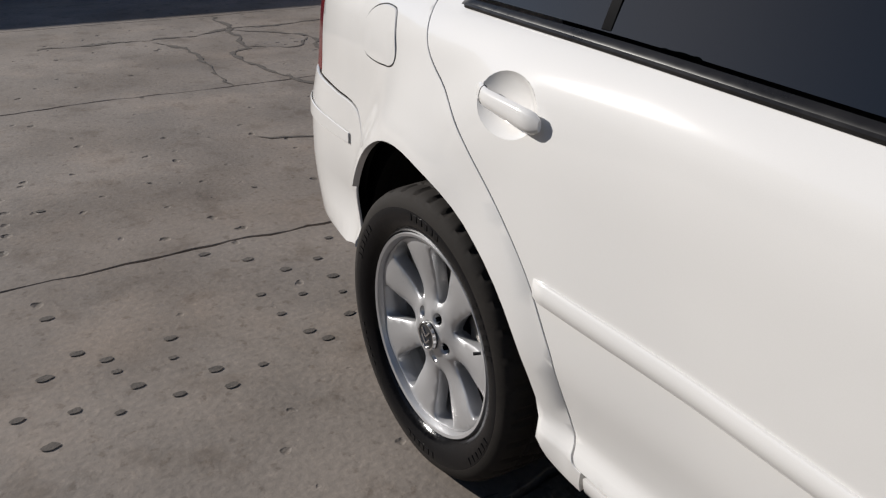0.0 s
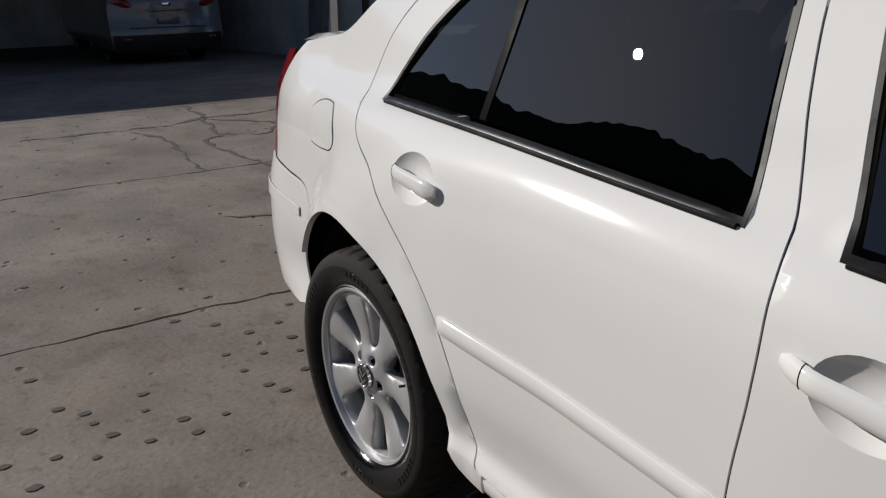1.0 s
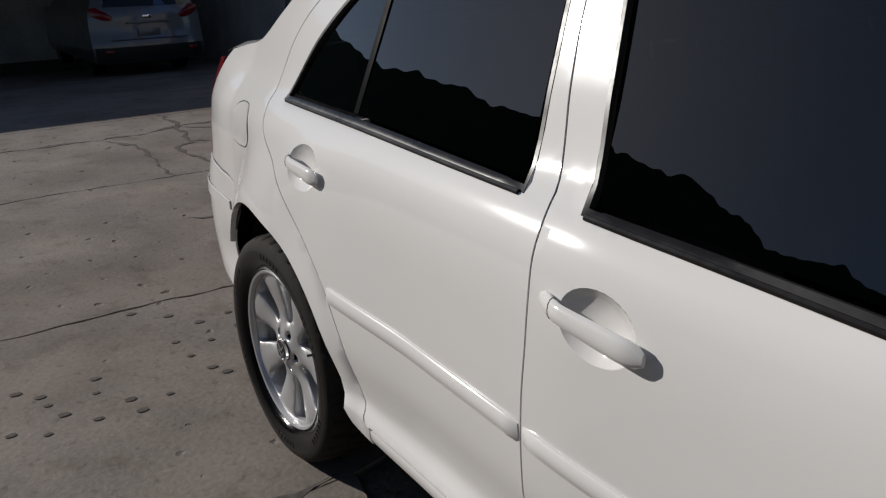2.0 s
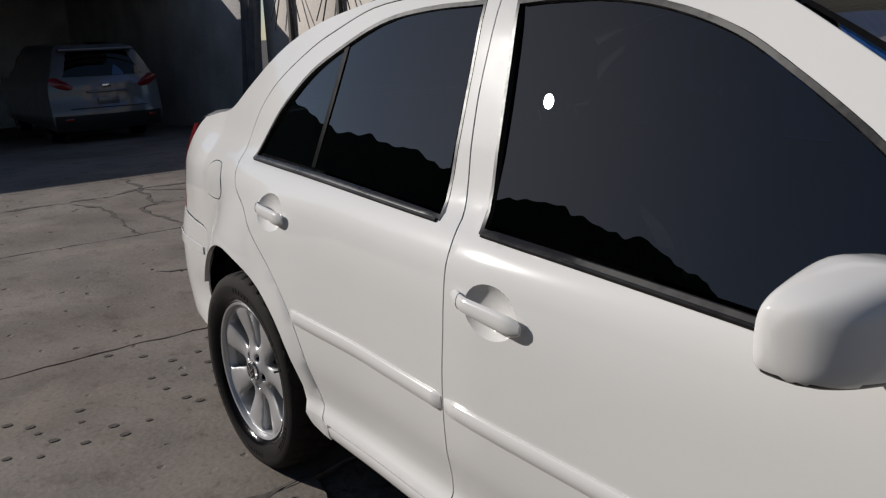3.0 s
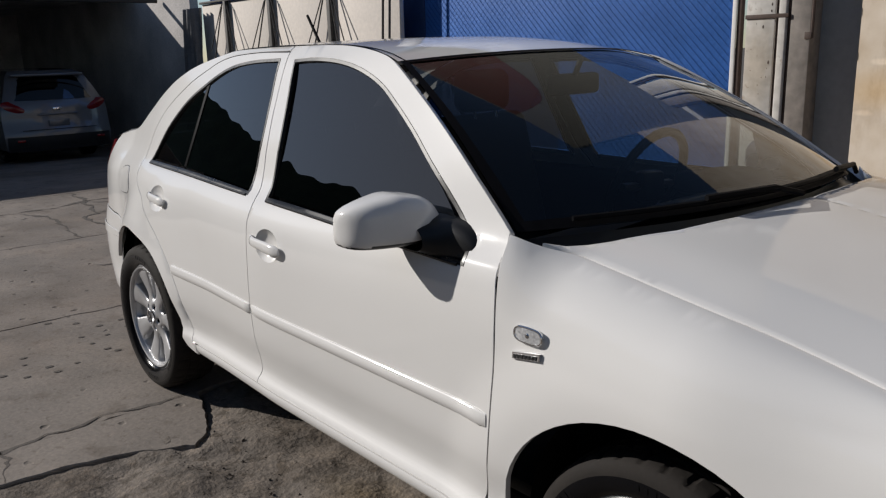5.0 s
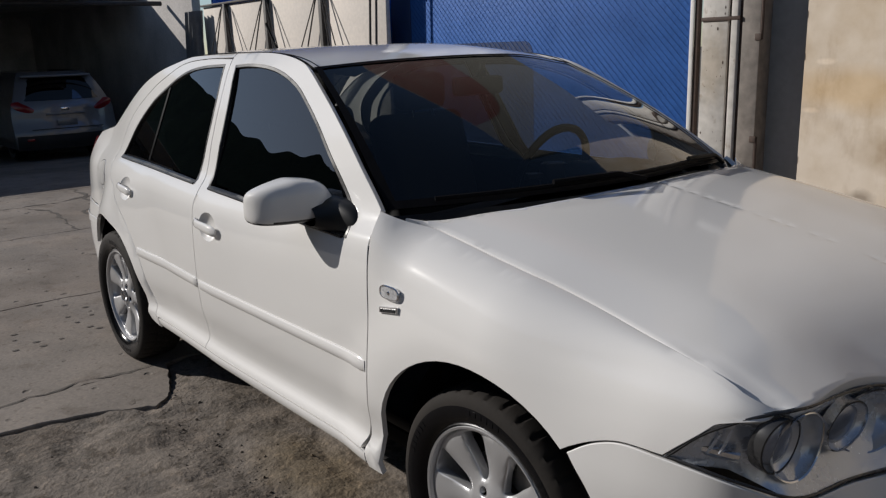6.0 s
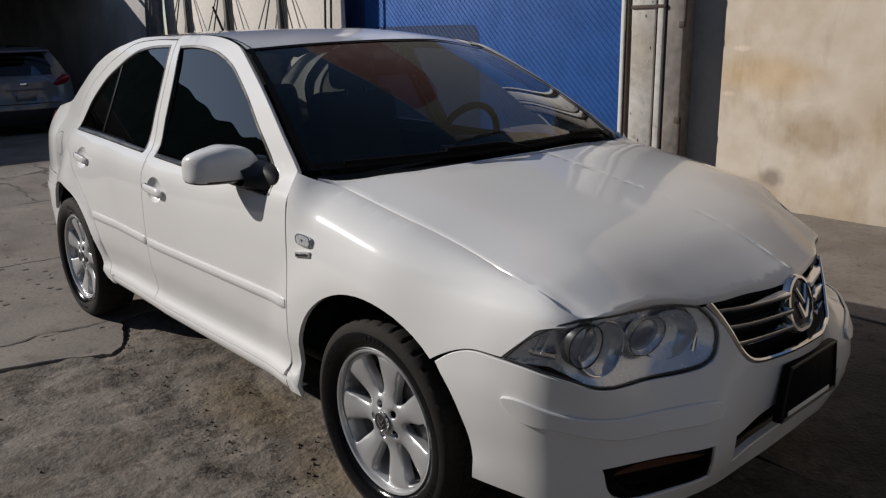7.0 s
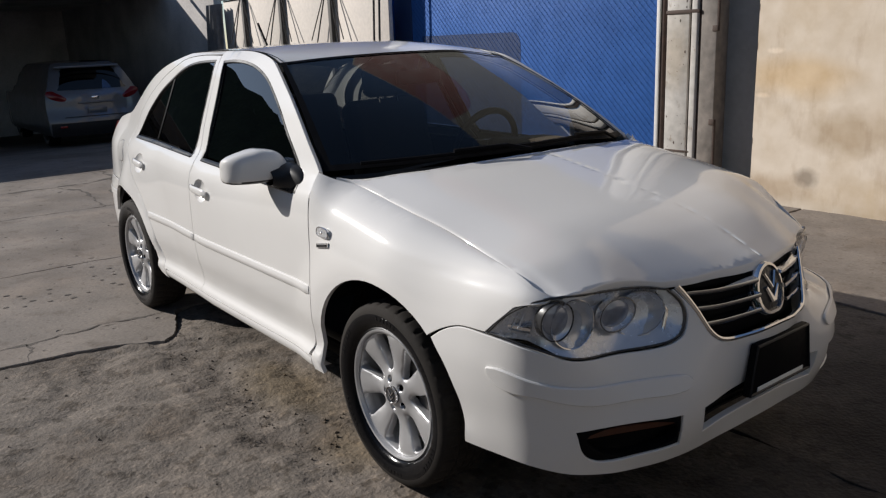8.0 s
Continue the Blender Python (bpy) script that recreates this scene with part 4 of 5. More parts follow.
bc, bo = Vector((.772, 0, .662)), Vector((.965, 0, .26)).normalized()
bu, bw = Vector((0, 1, 0)), Vector((-.26, 0, .965)).normalized()


def disc(prof, n=40):
    return grid_mesh(lambda a, q: bc + bu * q[0] * math.cos(a) + bw * q[0] * math.sin(a) + bo * q[1], steps(0, 2 * math.pi, n), prof)


emblem = part("emblem", disc([(.001, .004), (.058, .004), (.065, .002), (.067, -.03)]), BADGE_DARK, grille, "round dark emblem with a chrome rim")
part("emblem_rim", disc([(.063, .003), (.065, .010), (.073, .010), (.077, .002), (.077, -.03)]), CHROME, emblem)
for dz in (.022, -.017):
    for sgn in (1, -1):
        part("emblem_bar", tube([bc + bo * .008 + bu * sgn * .002 + bw * (dz - .022), bc + bo * .008 + bu * sgn * .032 + bw * (dz + .022)], .0056, 6), CHROME, emblem)

# plate holder with two bars where the words are
ph = part("plate_holder", box(.024, .300, .160, (.838, .02, .466), .006), SEAL, car, "empty black front plate holder")
part("dealer_lettering", box(.003, .20, .014, (.851, .02, .402), .001), PAPER, ph, "pale lettering bar on the holder")
part("holder_frame", tube([(.851, -.125, .540), (.851, .165, .540), (.851, .165, .392), (.851, -.125, .392)], .005, 6, closed=True), PLASTIC, ph)


# wheels
def wheel(x, y0, sgn):
    """One road wheel; y0 is the plane of its hub."""
    e = new("wheel")
    e.parent = car
    e.empty_display_size = .1
    e.location = (x, sgn * y0, .308)
    if sgn > 0:
        e.rotation_euler = (0, 0, math.pi)
    if x in made_wheels:
        for o in made_wheels[x].children:
            c = o.copy()
            scene.collection.objects.link(c)
            c.parent = e
            for o2 in o.children:
                c2 = o2.copy()
                scene.collection.objects.link(c2)
                c2.parent = c
        return e
    made_wheels[x] = e
    n = 300
    prof = [(.214, -.008), (.222, .008), (.235, .018), (.252, .025), (.270, .026), (.284, .021), (.294, .012), (.2990, .001), (.3015, -.012), (.3025, -.030), (.2965, -.032), (.2965, -.040), (.3035, -.042), (.3040, -.066), (.2975, -.068), (.2975, -.076), (.3040, -.078), (.3040, -.100), (.2975, -.102), (.2975, -.110), (.3035, -.112), (.3025, -.132), (.293, -.158), (.272, -.172), (.24, -.168), (.214, -.150)]
    bm = bmesh.new()
    rings = []
    for i, (r, o) in enumerate(prof):
        ring = []
        r += .007 * ease(.25, .29, r)
        for k in range(n):
            rr = r
            if 7 <= i <= 9 and k % 8 < 2:
                rr = r - .0045
            if 12 <= i <= 20 and i not in (14, 15, 18, 19) and int(k + i * .8) % 7 < 2:
                rr = r - .0055
            a = 2 * math.pi * k / n
            ring.append(bm.verts.new((rr * math.cos(a), -o, rr * math.sin(a))))
        rings.append(ring)
    for a, b in zip(rings, rings[1:]):
        for k in range(n):
            bm.faces.new((a[k], a[(k + 1) % n], b[(k + 1) % n], b[k]))
    tyre = part("tyre", bm, RUBBER, e, "clean black road tyre", 35)
    tyre.data.materials.append(TREAD)
    for q in tyre.data.polygons:
        if math.hypot(q.center.x, q.center.z) > .282:
            q.material_index = 1
    bm = bmesh.new()
    for a0 in (20, 75, 140, 200, 262, 318):
        for k in range(6):
            a = radians(a0 + k * 4.2)
            box(.009, .0015, .014, (0, 0, 0), 0, bm=bm, m=Matrix.Translation((.262 * math.cos(a), -.0258, .262 * math.sin(a))) @ Matrix.Rotation(math.pi / 2 - a, 4, "Y"))
    part("sidewall_letters", bm, RUBBER, tyre)["kind"] = "stuff"
    part("rim", lathe([(.198, -.060), (.204, -.020), (.206, -.004), (.210, .006), (.216, .008), (.219, .003), (.217, -.008), (.213, -.02), (.205, -.13), (.215, -.150)], (0, 0, 0), 72), ALLOY, e)
    slots = []
    phase = radians(3.7 if x > -1 else 29)
    for k in range(7):
        mid = 2 * math.pi * k / 7 + phase
        pts = []
        for r, w_ in ((.080, 0), (.088, .115), (.110, .170), (.150, .190), (.186, .205), (.1965, .165), (.1985, 0), (.1965, -.165), (.186, -.205), (.150, -.190), (.110, -.170), (.088, -.115)):
            pts.append((r * math.cos(mid + w_), r * math.sin(mid + w_)))
        slots.append(curve2(pts, 3))

    def face(u, v):
        r = math.hypot(u, v)
        a = math.atan2(v, u)
        k = ((a - phase) / (2 * math.pi) * 7) % 1
        crown = math.cos((k - 0) * 2 * math.pi) * .5 + .5
        return (u, .004 + .010 * ease(.035, .085, r) - .011 * ease(.09, .20, r) + .010 * crown * ease(.06, .11, r) * (1 - .5 * ease(.13, .20, r)), v)

    for k in range(5):
        a5 = 2 * math.pi * k / 5 + radians(41 if x > -1 else -8)
        slots.append([(.051 * math.cos(a5) + .0115 * math.cos(q), .051 * math.sin(a5) + .0115 * math.sin(q)) for q in steps(0, 2 * math.pi, 14)[:-1]])
    outer = [(.207 * math.cos(a), .207 * math.sin(a)) for a in steps(0, 2 * math.pi, 90)[:-1]]
    spokes = part("spokes", sheet(outer, face, holes=slots, step=.012, lip=.034, edge=.003), ALLOY, e, "silver seven-spoke alloy face", 50)
    cap = part("centre_cap", lathe([(.031, -.006), (.030, .004), (.027, .006), (0, .007)], (0, .002, 0), 32), BADGE_DARK, spokes, "dark centre cap with chrome ring")
    part("cap_ring", lathe([(.031, .002), (.030, .008), (.027, .008), (.026, .004)], (0, .002, 0), 32), CHROME, cap)
    bm = bmesh.new()
    for s1 in (1, -1):
        for dz in (.008, -.008):
            tube([(0, -.0055, dz - .008), (s1 * .014, -.0055, dz + .008)], .0026, 5, bm=bm)
    part("cap_mark", bm, CHROME, cap)
    for k in range(5):
        a5 = 2 * math.pi * k / 5 + radians(41 if x > -1 else -8)
        part("bolt_cup", lathe([(.0120, -.010), (.0120, -.022), (0, -.023)], (.051 * math.cos(a5), 0, .051 * math.sin(a5)), 12), SEAL, spokes)
    part("brake_disc", lathe([(.06, -.060), (.135, -.060), (.135, -.075), (.06, -.075)], (0, 0, 0), 48), STEEL, e)
    part("drum", lathe([(0, -.04), (.07, -.045), (.075, -.09), (.2, -.12), (.2, -.15)], (0, 0, 0), 40), INNER, e)
    part("caliper", box(.07, .05, .12, (.11, .072, .02), .012), STEEL, e)
    part("valve", tube([(.186, .0, .06), (.178, -.012, .058)], .0035, 6), PLASTIC, e)
    return e


made_wheels = {}
for wx in (0.0, -2.513):
    wheel(wx, .808, -1)
    wheel(wx, .808, 1)


# door mirrors
def door_mirror(sgn, door):
    def M(p):
        return (p[0], p[1] * (1 if sgn > 0 else -1), p[2])

    prof = [(-1.006, -.706, -.696, .955, .985), (-1.003, -.716, -.680, .940, 1.000), (-.994, -.723, -.655, .930, 1.012), (-.970, -.727, -.625, .926, 1.023), (-.93, -.727, -.600, .925, 1.034), (-.89, -.724, -.580, .926, 1.041), (-.862, -.719, -.572, .928, 1.038), (-.835, -.714, -.568, .930, 1.034), (-.815, -.706, -.568, .932, 1.024), (-.803, -.694, -.570, .935, 1.008), (-.788, -.675, -.575, .940, .985)]
    fits = [spline([(q[0], q[c]) for q in prof]) for c in range(1, 5)]
    bm = bmesh.new()
    rings = []
    for y in [-1.006, -1.0045, -1.002, -.998] + steps(-.993, -.84, 14) + [-.832, -.824, -.816, -.809, -.803, -.796, -.788]:
        x0, x1, z0, z1 = (fn(y) for fn in fits)
        cx, cz = (x0 + x1) / 2, (z0 + z1) / 2
        ring = []
        for q in range(32):
            a = 2 * math.pi * q / 32
            c, s = math.cos(a), math.sin(a)
            ring.append(bm.verts.new(M((cx + (x1 - x0) / 2 * math.copysign(abs(c) ** .52, c) * (1 - .12 * max(s, 0)), y, cz + (z1 - z0) / 2 * math.copysign(abs(s) ** .52, s)))))
        rings.append(ring)
    for a, b in zip(rings, rings[1:]):
        for q in range(32):
            bm.faces.new((a[q], a[(q + 1) % 32], b[(q + 1) % 32], b[q]))
    bm.faces.new(rings[0])
    bm.faces.new(rings[-1])
    housing = part("door_mirror", bm, PAINT, car, "white door mirror on a black foot", 60)
    housing.data.materials.append(PLASTIC)
    for q in housing.data.polygons:
        if q.normal.z < -.55:
            q.material_index = 1
    bm = bmesh.new()
    rings = [[bm.verts.new(M((cx + rx * math.copysign(abs(math.cos(a)) ** .8, math.cos(a)), y, cz + rz * math.sin(a) + .25 * rz * math.cos(a) * -1))) for a in steps(0, 2 * math.pi, 28)[:-1]] for y, cx, cz, rx, rz in ((-.762, -.530, .930, .106, .064), (-.808, -.530, .929, .104, .062), (-.824, -.535, .931, .094, .055), (-.832, -.548, .935, .076, .047), (-.838, -.560, .941, .060, .037), (-.852, -.582, .945, .050, .032), (-.870, -.600, .948, .044, .028))]
    for a, b in zip(rings, rings[1:]):
        for q in range(28):
            bm.faces.new((a[q], a[(q + 1) % 28], b[(q + 1) % 28], b[q]))
    part("mirror_base", bm, PLASTIC, housing, "", 80)
    part("mirror_glass", box(.003, .095, .060, M((-.7205, -.915, .978)), .001), CHROME, housing)


door_mirror(1, doors_f[0])
door_mirror(-1, doors_f[1])
part("aerial", tube([(-2.25, 0, 1.340), (-2.275, 0, 1.375), (-2.365, 0, 1.505)], [.014, .007, .006], 8), SEAL, car, "short black roof aerial")

# cabin
part("cabin_floor", box(2.5, 1.36, .04, (-1.45, 0, .32), .01), DASH, car)
bm = grid_mesh(lambda u, k: (-.30 - .30 * k - .05 * u * u * (1 - k), .70 * u, .955 - .10 * k * k + .018 * math.cos(3 * u) * (1 - k)), steps(-1, 1, 20), steps(0, 1, 8))
grid_mesh(lambda u, k: (-.60 + .05 * k, .70 * u, .855 - .4 * k), steps(-1, 1, 20), steps(0, 1, 3), bm)
dash = part("dashboard", bm, DASH, car)
part("instrument_hood", box(.16, .36, .07, (-.52, .34, .945), .03, 4), DASH, dash)
part("cabin_firewall", grid_mesh(lambda y, z: (-.26, y, z), steps(-.7, .7, 4), [.3, .6, .94]), DASH, car)
sw = [(-.80 + .075 * math.sin(a), .34 + .185 * math.cos(a), .905 + .17 * math.sin(a)) for a in steps(0, 2 * math.pi, 36)[:-1]]
steer = part("steering_wheel", tube(sw, .015, 8, closed=True), PLASTIC, car)
part("steering_hub", box(.05, .13, .11, (-.79, .34, .895), .02), PLASTIC, steer)
for y1 in (.20, .48):
    part("steering_spoke", tube([(-.79, .34, .895), (-.80, y1, .90)], .016, 6), PLASTIC, steer)


def seat(x, y, wide=.50):
    e = new("seat")
    e.parent = car
    e.location = (x, y, 0)
    e.empty_display_size = .1
    part("cushion", box(.52, wide, .16, (.05, 0, .48), .05, 3), FABRIC, e)
    part("backrest", box(.14, wide, .62, (-.27, 0, .84), .055, 4, m=Matrix.Translation((-.2, 0, .5)) @ Matrix.Rotation(radians(-16), 4, "Y") @ Matrix.Translation((.2, 0, -.5))), FABRIC, e)
    hr = part("headrest", box(.10, .27, .17, (-.405, 0, 1.205), .045, 4), FABRIC, e)
    for dy in (-.06, .06):
        part("headrest_post", tube([(-.375, dy, 1.06), (-.40, dy, 1.16)], .007, 6), CHROME, hr)
    return e


seat(-1.22, -.36)
seat(-1.22, .36)
seat(-2.05, 0, 1.04)
mir = part("rear_view_mirror", box(.03, .24, .065, (-.86, .02, 1.235), .015), PLASTIC, car)
part("mirror_stem", tube([(-.855, .02, 1.26), (-.83, .02, 1.315)], .009, 6), PLASTIC, mir)
part("screen_paper", grid_mesh(lambda v, u: Vector(screen_at(u, v)) - Vector((.012, 0, .012)), steps(.20, .34, 3), steps(.78, .90, 3)), PAPER, car, "white paper slip inside the windscreen")
part("headliner", grid_mesh(lambda x, u: tuple(Vector(roof_at(x, u * .97)) - Vector((0, 0, .025))), steps(-2.38, -.96, 12), steps(-1, 1, 10)), FABRIC, car)


# the pressed panels settle into their final place: small even shifts along the side, and the nose drawn to its corners
SHIFT = spline([(-3.6, .035), (-3.0, .040), (-2.9, .033), (-2.75, .006), (-2.6, -.030), (-2.45, -.052), (-2.3, -.046), (-2.13, -.025), (-1.5, -.042), (-1.3, -.058), (-.65, -.040), (-.36, -.028), (-.2, -.020), (.1, -.010), (.5, 0)])
RISE = spline([(0, 0), (.35, -.003), (.58, .012), (.80, .012), (.93, .009), (1.08, .018), (1.5, .025)])
CLOSE = spline([(0, 1), (.75, 1), (.85, .996), (.93, .975), (1.33, .956), (1.5, .955)])
CORNERS = [((.556, .649, .760), (.059, .053, .028)), ((.476, .786, .638), (.014, .025, .025)), ((.742, .393, .724), (-.006, -.052, .007)), ((.805, .256, .578), (.002, -.040, -.014)), ((.772, 0, .662), (.041, 0, .010)), ((.773, .392, .398), (.036, .001, -.008)), ((.490, .795, .540), (.001, .011, .011)), ((.750, .520, .670), (-.044, -.018, 0)), ((.740, .550, .460), (0, 0, 0)), ((.02, .86, .70), (0, 0, 0)), ((.25, .40, .93), (0, 0, .010)), ((.82, .02, .44), (.010, .035, -.006))]


def reach(a, b):
    return math.exp(-sum((u - v) ** 2 for u, v in zip(a, b)) / (2 * .13 ** 2))


PULL = np.linalg.solve(np.array([[reach(a, b) for b, _ in CORNERS] for a, _ in CORNERS]), np.array([m for _, m in CORNERS]))


def settled(p):
    side = 1 if p.y > 0 else -1
    q = Vector((p.x + SHIFT(p.x), p.y * (1 + (CLOSE(p.z) - 1) * ease(-.45, -1.25, p.x)), p.z + (RISE(p.z) + .008 * ease(.3, .6, p.z) * ease(-1.2, -2.2, p.x)) * ease(.45, .10, p.x)))
    if p.x > 0:
        k = np.array([reach((p.x, abs(p.y), p.z), c) for c, _ in CORNERS]) @ PULL
        q += Vector((k[0], side * k[1], k[2]))
    far = ease(.20, .72, p.y)
    q.z -= .032 * far * ease(.25, .6, p.z)
    q -= Vector((.055, .075, .02)) * far * ease(.25, .60, p.x) * ease(.50, .62, p.z)
    q -= Vector((.03, .045, .02)) * ease(.52, .68, p.y) * ease(.3, .55, p.x) * ease(.50, .62, p.z)
    q -= Vector((.022, .035, 0)) * ease(.5, .72, p.y) * ease(.3, .55, p.x) * ease(.62, .50, p.z)
    return q


LINE = [q for q in (settled(Vector(p)) for p in WING_EDGE) if q.x < .575] + [Vector((.80, -.69, .742))]
FRONT = [settled(Vector(p)) for p in LID[::-1]]
FRONT[6].z -= .006
FRONT_X, FRONT_Z = (spline([(-p.y, p[k]) for p in FRONT]) for k in (0, 2))
CREST = spline([(-.3, 1.012), (-.1, .990), (.1, .955), (.3, .917), (.45, .885), (.58, .846), (.68, .802), (.80, .740)])
CREASE = spline([(-.3, .62), (-.1, .595), (.1, .565), (.3, .55), (.5, .525), (.65, .49), (.78, .44)])


def crown(x, y):
    """Cross section of the lid: nearly flat in the middle, with a soft crease on either side."""
    half = float(np.interp(x, [p.x for p in LINE], [-p.y for p in LINE])) - .004
    edge = float(np.interp(x, [p.x for p in LINE], [p.z for p in LINE]))
    turn, soft = min(CREASE(x) / half, .85), .035

    def fall(a):
        return .42 * a * a + 1.15 * soft * math.log(1 + math.exp((a - turn) / soft))
    return CREST(x) - (CREST(x) - edge + .002) * (fall(min(y / half, 1.02)) - fall(0)) / (fall(1) - fall(0))


def lid_z(x, y):
    """The lid's height, rolled over evenly to its front edge."""
    y = min(abs(y), -FRONT[-1].y)
    xe = FRONT_X(y)
    t = min(max((x - xe + .34) / .34, 0), 1.05)
    return crown(x, y) - (crown(xe, y) - FRONT_Z(y)) * t ** 1.9


def settle(ob):
    if ob.type == "MESH":
        for v in ob.data.vertices:
            q = settled(v.co)
            if ob.name == "bonnet":
                near = settled(Vector((v.co.x, -abs(v.co.y), v.co.z)))
                q.z = lid_z(near.x, near.y) + v.co.z - bonnet_z(v.co.x, v.co.y) + (.4 + .6 * ease(.25, .55, near.x)) * (q.z - near.z) - .010 * ease(.45, .62, v.co.y) * ease(.4, .6, near.x)
            v.co = q
        if ob.name.startswith("side_window"):
            # a pane is one smooth sheet
            p = np.array([v.co[:] for v in ob.data.vertices])
            x, z = p[:, 0] - p[:, 0].mean(), p[:, 2] - p[:, 2].mean()
            terms = np.stack([np.ones_like(x), x, z, x * x, x * z, z * z], 1)
            bend = np.linalg.lstsq(terms, p[:, 1], rcond=None)[0]
            for v, y in zip(ob.data.vertices, terms @ bend):
                v.co.y = y
        ob.data.update()
        for child in ob.children:
            settle(child)
    elif ob.name.startswith("seat"):
        ob.location.x += SHIFT(ob.location.x)


for ob in car.children:
    settle(ob)


# ---- the yard ----
def ground_z(x):
    return -.05 * max(0, -9.0 - x) if x > -40 else -1.55


us = [-400, -120, -40] + steps(-30, -9, 14) + steps(-8, 12, 20) + [40, 120, 400]
ground = tagged(link_mesh("ground", grid_mesh(lambda x, y: (x, y, ground_z(x) - .03), us, [-400, -100, -40] + steps(-20, 20, 20) + [40, 100, 400]), SOIL), "dark soil and base under the yard's concrete", "ground", kind="structure")


def slab(x0, x1, y0, y1, material, rough=.012, seed=0, top=0.0, amp=0.0, label=""):
    """A cast slab with wavering broken edges."""
    rnd = random.Random(seed)

    def edge(a, b, n):
        return [a + (b - a) * t / n for t in range(n)]

    n1, n2 = max(6, int((x1 - x0) / .07)), max(6, int((y1 - y0) / .07))
    pts = [(x, y0) for x in edge(x0, x1, n1)] + [(x1, y) for y in edge(y0, y1, n2)] + [(x, y1) for x in edge(x1, x0, n1)] + [(x0, y) for y in edge(y1, y0, n2)]
    pts = [(x + rough * (2 * noise.noise((x * 1.3, y * 1.3, seed)) + noise.noise((x * 6, y * 6, seed + 5)) + .35 * noise.noise((x * 23, y * 23, seed + 2))) + rough * .45 * (rnd.random() - .5), y + rough * (2 * noise.noise((x * 1.3 + 9, y * 1.3, seed)) + noise.noise((x * 6 + 9, y * 6, seed)))) for x, y in pts]
    return sheet(pts, lambda x, y: (x, y, ground_z(x) + top + amp * noise.noise((x * 2.2, y * 2.2, 3)) + amp * .5 * noise.noise((x * 7, y * 7, 8))), lip=.03, step=.35 if amp == 0 else .06, edge=.003)


rows = [(-3.806, -2.322), (-5.886, -3.814), (-8.306, -5.894), (-10.606, -8.314), (-13.206, -10.614), (-16.5, -13.214)]
for i, (a, b) in enumerate(rows):
    for j, (c, d) in enumerate(((-9.0, -4.4), (-4.392, 3.9))):
        part("concrete_slab", slab(a, b, c, d, CONCRETE, .022, 7), CONCRETE, ground)
strip_end = [(-2.315, -3.2), (-2.315, -2.4), (-2.315, -1.6), (-2.315, -.72), (-2.20, -.75), (-2.05, -.80), (-1.925, -.86), (-1.86, -.94), (-1.92, -1.03), (-1.99, -1.18), (-2.03, -1.36), (-2.05, -1.7), (-2.02, -2.1), (-2.07, -2.6), (-2.05, -3.2)]
strip_end = [q for a, b in zip(strip_end, strip_end[1:] + strip_end[:1]) for q in ((a[0] + (b[0] - a[0]) * k / 6, a[1] + (b[1] - a[1]) * k / 6) for k in range(6))]
strip_end = [(x + (.018 * noise.noise((x * 9, y * 9, 2)) + .012 * noise.noise((x * 31, y * 31, 4)) if x > -2.3 else 0), y + .012 * noise.noise((x * 17 + 5, y * 17, 3))) for x, y in strip_end]
part("concrete_slab", sheet(strip_end, lambda x, y: (x, y, .002), lip=.04, step=.3, edge=.005), CONCRETE, ground)
part("concrete_slab", slab(-2.315, -1.95, -9.0, -3.22, CONCRETE, .022, 7), CONCRETE, ground)
part("concrete_slab", slab(-2.315, -1.2, 1.92, 3.9, CONCRETE, .022, 7), CONCRETE, ground)
TRENCH = [(-2.25, -.73), (-1.93, -.86), (-1.48, -.92), (-1.2, -.90), (-.9, -.92), (-.59, -.97), (-.40, -.88), (-.2, -.90)]


def off_trench(x, y):
    far = 9.0
    for (ax, ay), (bx, by) in zip(TRENCH, TRENCH[1:]):
        t = min(max(((x - ax) * (bx - ax) + (y - ay) * (by - ay)) / ((bx - ax) ** 2 + (by - ay) ** 2), 0), 1)
        far = min(far, math.hypot(x - ax - t * (bx - ax), y - ay - t * (by - ay)))
    return far


def rough_z(x, y):
    """Lumps and hollows of the broken floor."""
    h = .007 * noise.noise((x * 1.4, y * 1.4, 1)) + .006 * noise.noise((x * 3.6, y * 3.6, 2)) + .005 * noise.noise((x * 9, y * 9, 3)) + .0035 * noise.noise((x * 24, y * 24, 4))
    h -= .010 * max(0, .25 - abs(noise.noise((x * 2.3, y * 2.3, 7)))) / .25
    d = off_trench(x, y) + .05 * noise.noise((x * 8, y * 8, 6))
    h -= (.012 - .009 * ease(-1.6, -1.9, x)) * ease(.13, .0, d) - .008 * ease(.10, .16, d) * ease(.30, .16, d)
    h += .010 * max(0, noise.noise((x * 15, y * 15, 12))) * ease(.5, .0, d)
    return -.006 + h - .004 * ease(-1.80, -2.0, x) * ease(-.66, -.74, y)


